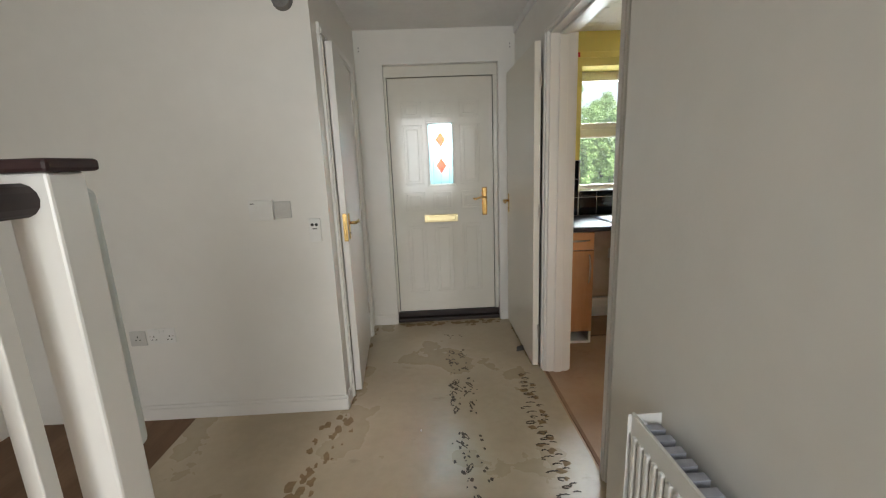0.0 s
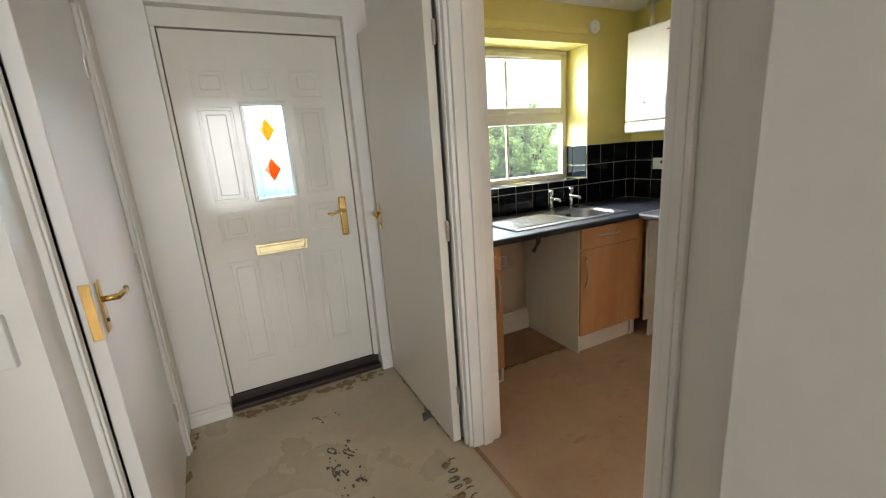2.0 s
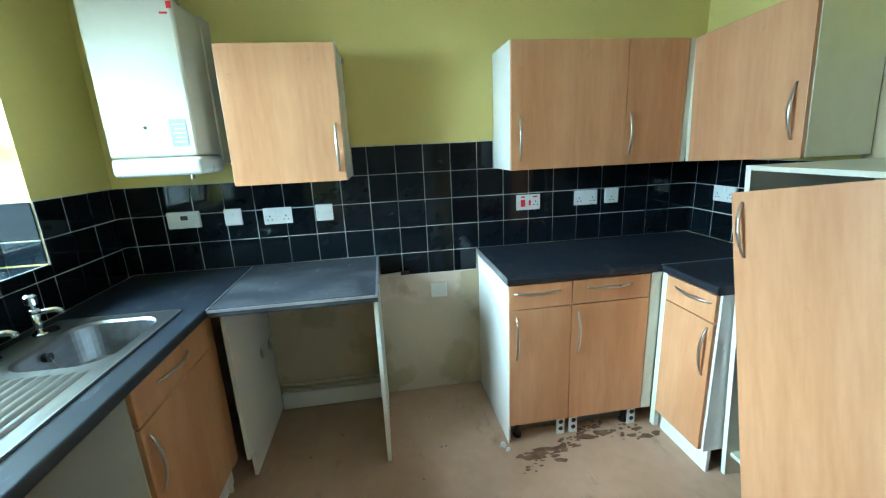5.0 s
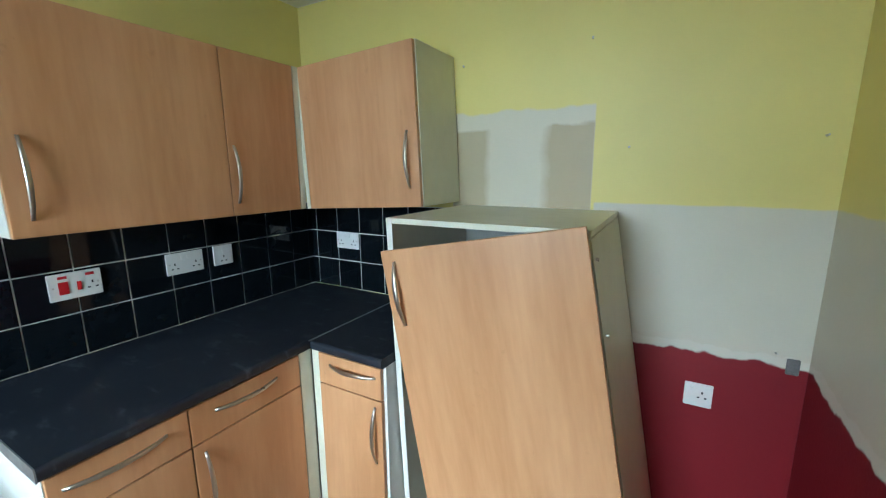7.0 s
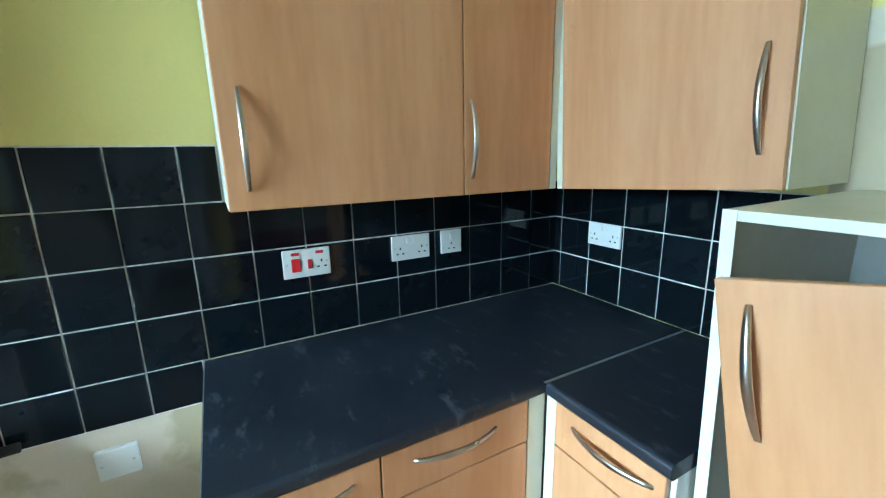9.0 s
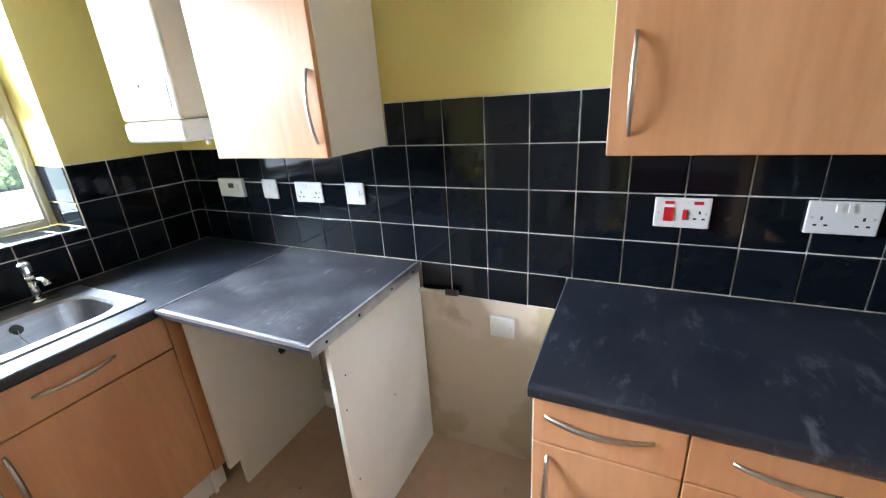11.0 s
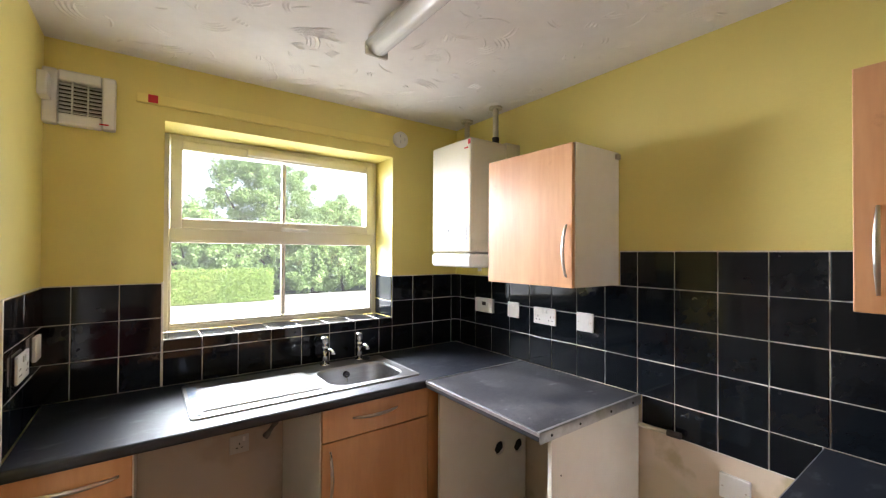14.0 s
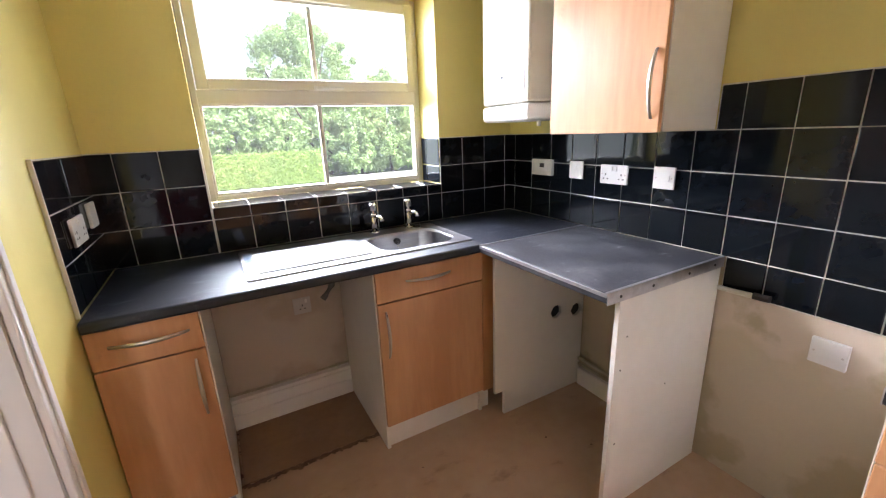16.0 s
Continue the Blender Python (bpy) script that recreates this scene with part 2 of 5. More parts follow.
# a faint pale translucent mix in the pane imitates glare hazing the view
glare_veil, mix_d = g.nodes.new("ShaderNodeBsdfTranslucent"), g.nodes.new("ShaderNodeMixShader")
glare_veil.inputs[0].default_value, mix_d.inputs[0].default_value = (0.8, 0.82, 0.8, 1), 0.005
g.links.new(mix_g.outputs[0], mix_d.inputs[1])
g.links.new(glare_veil.outputs[0], mix_d.inputs[2])
g.links.new(mix_d.outputs[0], g.nodes["Material Output"].inputs[0])

M_obscure = bpy.data.materials.new("obscured_glass")
M_obscure.use_nodes = True
p = M_obscure.node_tree.nodes["Principled BSDF"]
p.inputs["Transmission Weight"].default_value, p.inputs["Roughness"].default_value = 1.0, 0.35
p.inputs["Base Color"].default_value = (0.24, 0.47, 0.55, 1)


def edge_mask(t, pos, axis, level, soft, wob, scale, sign=1):
    """1 where the coordinate lies past the level, with a ragged hand-painted edge."""
    sep = t.nodes.new("ShaderNodeSeparateXYZ")
    t.links.new(pos, sep.inputs[0])
    n = t.nodes.new("ShaderNodeTexNoise")
    n.inputs["Scale"].default_value, n.inputs["Detail"].default_value = scale, 3
    t.links.new(pos, n.inputs["Vector"])
    w = t.nodes.new("ShaderNodeMath")
    w.operation = "MULTIPLY_ADD"
    w.inputs[1].default_value = wob
    t.links.new(n.outputs[0], w.inputs[0])
    t.links.new(sep.outputs[axis], w.inputs[2])
    r = t.nodes.new("ShaderNodeMapRange")
    r.inputs["From Min"].default_value, r.inputs["From Max"].default_value = level + wob / 2 - soft, level + wob / 2 + soft
    if sign < 0:
        r.inputs["To Min"].default_value, r.inputs["To Max"].default_value = 1, 0
    t.links.new(w.outputs[0], r.inputs["Value"])
    return r.outputs[0]


def times(t, *values):
    out = values[0]
    for v in values[1:]:
        m = t.nodes.new("ShaderNodeMath")
        m.operation = "MULTIPLY"
        t.links.new(out, m.inputs[0])
        t.links.new(v, m.inputs[1])
        out = m.outputs[0]
    return out


def layered(name, base, layers, rough=0.5):
    """Wall paint in patches: base colour, then layers of (colour, function giving its mask)."""
    m = bpy.data.materials.new(name)
    m.use_nodes = True
    t = m.node_tree
    p = t.nodes["Principled BSDF"]
    pos = t.nodes.new("ShaderNodeNewGeometry").outputs["Position"]
    n = t.nodes.new("ShaderNodeTexNoise")
    n.inputs["Scale"].default_value, n.inputs["Detail"].default_value = 2.5, 6
    t.links.new(pos, n.inputs["Vector"])

    def tone(c):
        mx = t.nodes.new("ShaderNodeMix")
        mx.data_type = "RGBA"
        mx.inputs["A"].default_value, mx.inputs["B"].default_value = (*c, 1), (*(v * 0.84 for v in c), 1)
        t.links.new(n.outputs[0], mx.inputs["Factor"])
        return mx.outputs["Result"]

    out = tone(base)
    for colour, mask in layers:
        mx = t.nodes.new("ShaderNodeMix")
        mx.data_type = "RGBA"
        t.links.new(mask(t, pos), mx.inputs["Factor"])
        t.links.new(out, mx.inputs["A"])
        t.links.new(tone(colour), mx.inputs["B"])
        out = mx.outputs["Result"]
    t.links.new(out, p.inputs["Base Color"])
    p.inputs["Roughness"].default_value = rough
    nb = t.nodes.new("ShaderNodeTexNoise")
    nb.inputs["Scale"].default_value = 80
    bp = t.nodes.new("ShaderNodeBump")
    bp.inputs["Strength"].default_value, bp.inputs["Distance"].default_value = 0.06, 0.01
    t.links.new(pos, nb.inputs["Vector"])
    t.links.new(nb.outputs[0], bp.inputs["Height"])
    t.links.new(bp.outputs[0], p.inputs["Normal"])
    return m


def cells(t, pos, scale, level):
    n = t.nodes.new("ShaderNodeTexNoise")
    n.inputs["Scale"].default_value, n.inputs["Detail"].default_value = scale, 5
    t.links.new(pos, n.inputs["Vector"])
    r = t.nodes.new("ShaderNodeMapRange")
    r.inputs["From Min"].default_value, r.inputs["From Max"].default_value = level - 0.03, level + 0.03
    t.links.new(n.outputs[0], r.inputs["Value"])
    return r.outputs[0]


E_ = edge_mask
M_south = layered("yellow_white_and_red_wall", YELLOW, [
    (PLASTER, lambda t, q: times(t, E_(t, q, 2, 1.405, 0.004, 0.015, 9, -1), E_(t, q, 0, -1.50, 0.003, 0.0, 9, -1))),
    ((0.73, 0.68, 0.57), lambda t, q: times(t, E_(t, q, 2, 0.918, 0.003, 0.09, 9, -1), E_(t, q, 0, -1.55, 0.003, 0.0, 9, -1))),
    (RED, lambda t, q: times(t, E_(t, q, 2, 0.885, 0.004, 0.06, 11, -1), E_(t, q, 0, -1.55, 0.003, 0.0, 9, -1))),
    ((0.70, 0.64, 0.50), lambda t, q: times(t, E_(t, q, 2, 1.76, 0.006, 0.05, 10, -1), E_(t, q, 0, -1.487, 0.003, 0.004, 9), E_(t, q, 0, -0.9, 0.003, 0, 9, -1))),
    ((0.50, 0.41, 0.25), lambda t, q: times(t, E_(t, q, 2, 1.70, 0.006, 0.06, 11, -1), E_(t, q, 0, -1.487, 0.003, 0.004, 9), E_(t, q, 0, -1.31, 0.02, 0.04, 9, -1))),
    ((0.50, 0.42, 0.26), lambda t, q: times(t, E_(t, q, 2, 1.69, 0.006, 0.03, 11, -1), E_(t, q, 0, -1.06, 0.015, 0.03, 9), E_(t, q, 0, -0.9, 0.003, 0, 9, -1))),
])
M_east = layered("yellow_wall_over_bare_plaster", YELLOW, [
    ((0.58, 0.49, 0.34), lambda t, q: E_(t, q, 2, 1.0, 0.003, 0.0, 9, -1)),
    ((0.66, 0.55, 0.42), lambda t, q: times(t, E_(t, q, 2, 0.60, 0.02, 0.25, 5), E_(t, q, 2, 1.0, 0.003, 0, 9, -1))),
    ((0.47, 0.39, 0.24), lambda t, q: times(t, cells(t, q, 3.2, 0.56), E_(t, q, 2, 0.9, 0.003, 0, 9, -1))),
], 0.6)
M_north = layered("yellow_wall_over_bare_board", YELLOW, [
    ((0.60, 0.52, 0.43), lambda t, q: E_(t, q, 2, 0.95, 0.003, 0.0, 9, -1)),
    ((0.52, 0.43, 0.33), lambda t, q: times(t, cells(t, q, 2.2, 0.55), E_(t, q, 2, 0.95, 0.003, 0, 9, -1))),
], 0.55)


# ---- building helpers ----
def box(bm, x0, y0, z0, x1, y1, z1, bevel=0.0, seg=2):
    r = bmesh.ops.create_cube(bm, size=1)
    vs = r["verts"]
    for v in vs:
        v.co = Vector(((x0 + x1) / 2 + v.co.x * (x1 - x0), (y0 + y1) / 2 + v.co.y * (y1 - y0), (z0 + z1) / 2 + v.co.z * (z1 - z0)))
    if bevel:
        es = list({e for v in vs for e in v.link_edges})
        bmesh.ops.bevel(bm, geom=es, offset=bevel, segments=seg, affect="EDGES", profile=0.5)
    return bm


def bx(*a, **k):
    return box(bmesh.new(), *a, **k)


def cyl(bm, a, b, r, r2=None, n=16):
    """A closed rod from a to b."""
    a, b = Vector(a), Vector(b)
    m = Matrix.Translation((a + b) / 2) @ (b - a).to_track_quat("Z", "Y").to_matrix().to_4x4()
    bmesh.ops.create_cone(bm, cap_ends=True, segments=n, radius1=r, radius2=r if r2 is None else r2, depth=(b - a).length, matrix=m)
    return bm


def sweep(bm, pts, prof):
    """Rings of prof(i) = list of offsets (Vector) round each point, joined and capped."""
    rings = []
    for i, q in enumerate(pts):
        rings.append([bm.verts.new(Vector(q) + o) for o in prof(i)])
    for a, b in zip(rings, rings[1:]):
        for k in range(len(a)):
            bm.faces.new((a[k], a[(k + 1) % len(a)], b[(k + 1) % len(b)], b[k]))
    bm.faces.new(list(reversed(rings[0])))
    bm.faces.new(rings[-1])
    bmesh.ops.recalc_face_normals(bm, faces=bm.faces)
    return bm


def tube(bm, pts, r, n=10):
    pts = [Vector(q) for q in pts]

    def prof(i):
        d = (pts[min(i + 1, len(pts) - 1)] - pts[max(i - 1, 0)]).normalized()
        u = d.orthogonal().normalized() if abs(d.z) > 0.9 else d.cross(Vector((0, 0, 1))).normalized()
        v = d.cross(u)
        return [u * math.cos(2 * math.pi * k / n) * r + v * math.sin(2 * math.pi * k / n) * r for k in range(n)]
    return sweep(bm, pts, prof)


def part(name, bm, material, parent, label="", smooth=False):
    me = bpy.data.meshes.new(name)
    bm.to_mesh(me)
    bm.free()
    me.materials.append(material)
    if smooth:
        for f in me.polygons:
            f.use_smooth = True
    ob = new(name, me)
    ob.parent = parent
    return tagged(ob, label) if label else ob


def thing(name, m, label, category, group=""):
    ob = new(name)
    ob.empty_display_size = 0.1
    ob.matrix_basis = m
    return tagged(ob, label, category, group)


def single(name, bm, material, label, category, group="", kind="", smooth=False, m=None):
    ob = part(name, bm, material, None, "", smooth)
    if m:
        ob.matrix_basis = m
    return tagged(ob, label, category, group, kind)


def structure(name, bm, material, label, category):
    return single(name, bm, material, label, category, kind="structure")


# ---- large structure ----
EX, NY, SY, WX, WX2 = 0.0, 3.254, -0.012, -2.055, -2.19   # kitchen wall faces; WX2: the south stretch of the west wall
HX, HX2 = -2.20, -2.28                                     # the hall's faces of that wall
KC, HC = 2.345, 2.40                                       # ceilings
D0, D1, DH = 1.40, 2.29, 2.07                              # kitchen doorway
WL, WR, WB, WT = -1.661, -0.50, 1.107, 2.09                # window opening
LX, TY = -3.455, 2.0                                       # hall's west wall, wall facing the stairs
TH = 0.31

bm = bx(EX, SY - TH, 0, EX + TH, NY + TH, KC + 0.2)
wall_east = structure("wall_east", bm, M_east, "yellow painted wall above black tiles and bare plaster", "wall")

bm = bmesh.new()
box(bm, WX, NY, 0, WL, NY + TH, KC + 0.2)
box(bm, WR, NY, 0, EX, NY + TH, KC + 0.2)
box(bm, WL, NY, 0, WR, NY + TH, WB - 0.012)
box(bm, WL, NY, WT, WR, NY + TH, KC + 0.2)
wall_north = structure("wall_north", bm, M_north, "yellow painted window wall above black tiles", "wall")

wall_south = structure("wall_south", bx(WX2, SY - TH, 0, EX, SY, KC + 0.2), M_south,
                       "yellow wall with bare patch, white band and dark red lower part", "wall")
bm = bmesh.new()
mid = (HX + WX) / 2
box(bm, mid, D1 + 0.03, 0, WX, NY, KC + 0.2)
box(bm, mid, 1.184, 0, WX, D0 - 0.03, KC + 0.2)
box(bm, mid, D0 - 0.03, DH + 0.03, WX, D1 + 0.03, KC + 0.2)
wall_west = structure("wall_west_1", bm, M_yellow, "plain yellow painted kitchen wall around the doorway", "wall")
wall_west2 = structure("wall_west_2", bx((HX2 + WX2) / 2, SY - TH, 0, WX2, 1.184, KC + 0.2), M_south, "yellow, white and red painted end of kitchen wall", "wall")
bm = bmesh.new()
box(bm, HX, D1 + 0.03, 0, mid, NY, HC + 0.1)
box(bm, HX, 1.184, 0, mid, D0 - 0.03, HC + 0.1)
box(bm, HX, D0 - 0.03, DH + 0.03, mid, D1 + 0.03, HC + 0.1)
structure("wall_hall_east_1", bm, M_hallwall, "scuffed white painted hall wall around the kitchen doorway", "wall")
structure("wall_hall_east_2", bx(HX2, -2.6, 0, (HX2 + WX2) / 2, 1.184, HC + 0.1), M_hallwall, "plain off-white hall wall above a radiator", "wall")

# front wall of the hall with the front door's recess
FL, FR, FT = -3.245, -2.335, 2.15
bm = bmesh.new()
box(bm, LX - 0.1, NY, 0, FL, NY + TH, HC + 0.1)
box(bm, FR, NY, 0, WX, NY + TH, HC + 0.1)
box(bm, FL, NY, FT, FR, NY + TH, HC + 0.1)
structure("wall_hall_north", bm, M_hallwall, "white painted wall around the recessed front door", "wall")
CD0, CD1, CDH = 2.17, 2.99, 2.04
bm = bmesh.new()
box(bm, LX - 0.1, TY, 0, LX, CD0, HC + 0.1)
box(bm, LX - 0.1, CD1, 0, LX, NY, HC + 0.1)
box(bm, LX - 0.1, CD0, CDH, LX, CD1, HC + 0.1)
structure("wall_hall_west", bm, M_hallwall, "white painted hall wall around a cupboard door", "wall")
structure("wall_stairs", bx(-5.3, TY, 0, LX - 0.1, TY + 0.1, HC + 0.1), M_hallwall, "off-white painted wall with sockets and thermostat", "wall")
structure("wall_stairs_west", bx(-5.4, -2.6, 0, -5.3, TY + 0.1, HC + 0.1), M_hallwall, "plain off-white wall beside the stairs", "wall")
structure("cupboard_back", bx(LX - 0.9, TY + 0.1, 0, LX - 0.8, NY, HC + 0.1), M_hallwall, "plain wall at the back of the cupboard", "wall")
structure("cupboard_end", bx(LX - 0.9, NY, 0, LX - 0.1, NY + 0.1, HC + 0.1), M_hallwall, "plain wall at the end of the cupboard", "wall")
# far end behind the walk, unseen, with an opening added to let light in
bm = bmesh.new()
box(bm, -5.3, -2.7, 0, -4.25, -2.6, HC + 0.1)
box(bm, -2.85, -2.7, 0, HX2, -2.6, HC + 0.1)
box(bm, -4.25, -2.7, 2.2, -2.85, -2.6, HC + 0.1)
structure("wall_hall_south", bm, M_hallwall, "unseen off-white end wall with an opening added for light", "wall")

floor_k = structure("floor_kitchen", bx(-2.215, SY, -0.2, EX, NY, 0.0), M_kfloor, "bare tan kitchen floor with dark stains", "floor")
floor_h = structure("floor_hall", bx(-4.32, -2.6, -0.2, -2.215, NY + 0.08, 0.0), M_hallfloor, "bare beige hall floor with dirty adhesive marks", "floor")
structure("floor_boards", bx(-5.3, -2.6, -0.2, -4.32, TY, 0.0), M_board, "bare dark brown floorboards beside the stairs", "floor")
structure("floor_cupboard", bx(LX - 0.8, TY + 0.1, -0.18, LX - 0.1, NY, 0.002), M_board, "bare floor inside the cupboard", "floor")

# swirl-textured plaster ceiling: short ridges of plaster on the slab
bm = bx(WX2 - 0.02, SY, KC, EX, NY, KC + 0.18)
rnd = random.Random(5)
for _ in range(420):
    cx, cy = rnd.uniform(WX, EX), rnd.uniform(0.4, NY)
    a0, R, span, wd = rnd.uniform(0, 6.28), rnd.uniform(0.03, 0.13), rnd.uniform(0.4, 1.3), rnd.uniform(0.003, 0.007)
    for k in range(rnd.choice((1, 1, 2, 4))):
        rr, prev = R + k * 0.016, None
        for i in range(6):
            a = a0 + span * i / 5
            h = 0.0035 * math.sin(math.pi * (i + 0.3) / 5.6)
            x, y = cx + rr * math.cos(a), cy + rr * math.sin(a)
            if not (WX < x < EX and SY < y < NY):
                break
            c, s = math.cos(a) * wd, math.sin(a) * wd
            row = [bm.verts.new((x - c, y - s, KC)), bm.verts.new((x, y, KC - h)), bm.verts.new((x + c, y + s, KC))]
            if prev:
                bm.faces.new((prev[0], prev[1], row[1], row[0]))
                bm.faces.new((prev[1], prev[2], row[2], row[1]))
            prev = row
ceiling_k = structure("ceiling_kitchen", bm, M_ceil, "white swirl-textured plaster ceiling", "ceiling")
bm = bx(-3.85, -2.7, HC, HX + 0.02, NY, HC + 0.15)
box(bm, -5.4, 1.3, HC, -3.85, NY, HC + 0.15)
# unseen shaft added above the ceiling opening that was left for the stairwell lamp
structure("stairwell_roof", bx(-5.4, -2.7, 4.7, -3.75, 1.4, 4.8), M_ceil, "unseen plain ceiling added over the stairwell opening", "ceiling")
for k, q in enumerate(((-3.85, -2.7, -3.75, 1.3), (-5.4, 1.3, -3.75, 1.4), (-5.4, -2.8, -3.75, -2.7), (-5.5, -2.7, -5.4, 1.4))):
    structure("wall_stairwell_%d" % (k + 1), bx(q[0], q[1], HC + 0.15 if k < 2 else HC + 0.1, q[2], q[3], 4.7), M_hallwall, "unseen off-white wall added round the stairwell opening", "wall")
structure("ceiling_hall", bm, M_ceil, "plain white hall ceiling", "ceiling")

# skirting boards
def skirting(x0, y0, x1, y1, h=0.09):
    bm = bx(x0, y0, 0, x1, y1, h - 0.02, bevel=0.002)
    dx, dy = (0.0, 0.004) if abs(x1 - x0) > abs(y1 - y0) else (0.004, 0.0)
    box(bm, x0 + dx, y0 + dy, h - 0.0205, x1 - dx, y1 - dy, h, bevel=0.003)
    structure("baseboard", bm, M_trim, "white gloss painted skirting board, dusty along the floor", "baseboard")


skirting(-4.9, TY - 0.016, LX + 0.012, TY)
skirting(LX, TY + 0.001, LX + 0.014, CD0 - 0.07)
skirting(HX - 0.014, D1 + 0.09, HX, NY - 0.016)
skirting(LX, NY - 0.016, FL, NY)
skirting(FR, NY - 0.016, HX, NY)
skirting(-1.745, NY - 0.05, -1.145, NY, 0.165)


# door linings, architraves and stops
def architrave(name, axis_x, face, y0, y1, top, out, w=0.06, d=0.018):
    """A moulded casing on a wall whose face lies at x; out: -1 or 1, the way that it stands proud."""
    for a, b, z0, z1 in ((y0 - w, y0, 0, top), (y1, y1 + w, 0, top), (y0 - w, y1 + w, top, top + w)):
        bm = bx(min(face, face + out * d), a, z0, max(face, face + out * d), b, z1, bevel=0.004)
        i0, i1 = (a + 0.012, b - 0.024) if z1 == top and a < y0 else (a + 0.024, b - 0.012) if z1 == top else (a + 0.012, b - 0.012)
        box(bm, min(face + out * (d - 0.002), face + out * (d + 0.006)), i0, z0 + (0.012 if z1 > top else 0),
            max(face + out * (d - 0.002), face + out * (d + 0.006)), i1, z1 - (0.024 if z1 > top else 0), bevel=0.003)
        structure(name, bm, M_trim, "moulded white gloss door architrave", "architrave")


architrave("trim_hall", HX, HX, D0 - 0.012, D1 + 0.012, DH + 0.012, -1)
architrave("trim_kitchen", WX, WX, D0 - 0.012, D1 + 0.012, DH + 0.012, 1)
architrave("trim_cupboard", LX, LX, CD0 - 0.005, CD1 + 0.005, CDH + 0.005, 1)
bm = bmesh.new()
box(bm, HX, D0 - 0.03, 0, WX, D0, DH)
box(bm, HX, D1, 0, WX, D1 + 0.03, DH)
box(bm, HX, D0 - 0.03, DH, WX, D1 + 0.03, DH + 0.03)
box(bm, HX + 0.05, D0, 0, WX - 0.045, D0 + 0.013, DH, bevel=0.003)
box(bm, HX + 0.05, D1 - 0.013, 0, WX - 0.045, D1, DH, bevel=0.003)
box(bm, HX + 0.05, D0 + 0.013, DH - 0.013, WX - 0.045, D1 - 0.013, DH, bevel=0.003)
structure("door_lining", bm, M_trim, "white gloss door lining with stops", "door frame")
bm = bx(HX - 0.004, D0, 0.0, HX + 0.016, D1, 0.004, bevel=0.001)
structure("threshold_strip", bm, M_oldfloor, "broken edge of old flooring in the doorway", "threshold")


# ---- doors ----
def lever_set(parent, x, y, z, face, mat_=None, flip=1, long_=0.15):
    """A lever handle with a shaped back plate. The plate stands on the plane y; face: -1 or 1, the way that it looks."""
    mat_ = mat_ or M_brass
    bm = bx(x - 0.021, min(y, y + face * 0.006), z - long_ / 2, x + 0.021, max(y, y + face * 0.006), z + long_ / 2, bevel=0.004)
    plate = part("back_plate", bm, mat_, parent, "brass handle plate")
    bm = bmesh.new()
    cyl(bm, (x, y, z + 0.02), (x, y + face * 0.045, z + 0.02), 0.009)
    tube(bm, [(x, y + face * 0.043, z + 0.02), (x + flip * 0.03, y + face * 0.05, z + 0.024), (x + flip * 0.06, y + face * 0.05, z + 0.016),
              (x + flip * 0.09, y + face * 0.048, z + 0.012), (x + flip * 0.105, y + face * 0.046, z + 0.02)], 0.0075)
    part("lever", bm, mat_, plate, "", True)
    bm = bmesh.new()
    cyl(bm, (x, y + face * 0.005, z - 0.042), (x, y + face * 0.009, z - 0.042), 0.006)
    part("keyhole", bm, M_black, plate)


def hinge(parent, x, y, z):
    bm = bmesh.new()
    cyl(bm, (x, y, z - 0.045), (x, y, z + 0.045), 0.006)
    box(bm, x - 0.02, y - 0.002, z - 0.04, x + 0.02, y + 0.002, z + 0.04)
    part("hinge", bm, M_nickel, parent, "steel butt hinge")


# kitchen door, folded back against the hall wall: hinge line at the far jamb
kd = thing("door_1", pose(HX - 0.052, D1 + 0.075, 0.012, 0, 0, 90), "flush cream painted door with brass lever, standing open", "door")
part("leaf", bx(0, -0.02, 0, 0.85, 0.02, 2.04, bevel=0.003), M_door, kd)
lever_set(kd, 0.79, 0.02, 1.03, 1, flip=-1)
lever_set(kd, 0.79, -0.02, 1.03, -1, flip=-1)
for z in (0.25, 1.05, 1.83):
    hinge(kd, -0.006, -0.016, z)

# cupboard door in the hall's west wall
cd = thing("door_2", pose(LX + 0.002, CD1 - 0.004, 0.01, 0, 0, -86), "flush white painted cupboard door, slightly ajar, with brass lever", "door")
part("leaf", bx(0, -0.04, 0, CD1 - CD0 - 0.01, 0, CDH - 0.015, bevel=0.003), M_trim, cd)
part("latch_plate", bx(CD1 - CD0 - 0.0101, -0.026, 0.95, CD1 - CD0 - 0.0075, -0.002, 1.11, bevel=0.001), M_brass, cd, "brass latch plate on the door edge")
lever_set(cd, CD1 - CD0 - 0.065, 0.0, 1.03, 1, flip=-1)
for z in (0.25, 1.0, 1.8):
    hinge(cd, 0.004, 0.002, z)

# front door
fd = thing("door_3", pose(-3.222, 3.333, 0.085), "glossy cream moulded front door with leaded pane and letter plate", "door")
DW, DHH = 0.85, 1.975
GX0, GX1, GZ0, GZ1 = 0.318, 0.512, 1.125, 1.615
bm = bmesh.new()
box(bm, 0, 0, 0, GX0, 0.044, DHH, bevel=0.002)
box(bm, GX1, 0, 0, DW, 0.044, DHH, bevel=0.002)
box(bm, GX0 - 0.004, 0.0, 0, GX1 + 0.004, 0.044, GZ0)
box(bm, GX0 - 0.004, 0.0, GZ1, GX1 + 0.004, 0.044, DHH)
leaf = part("leaf", bm, M_fdoor, fd)


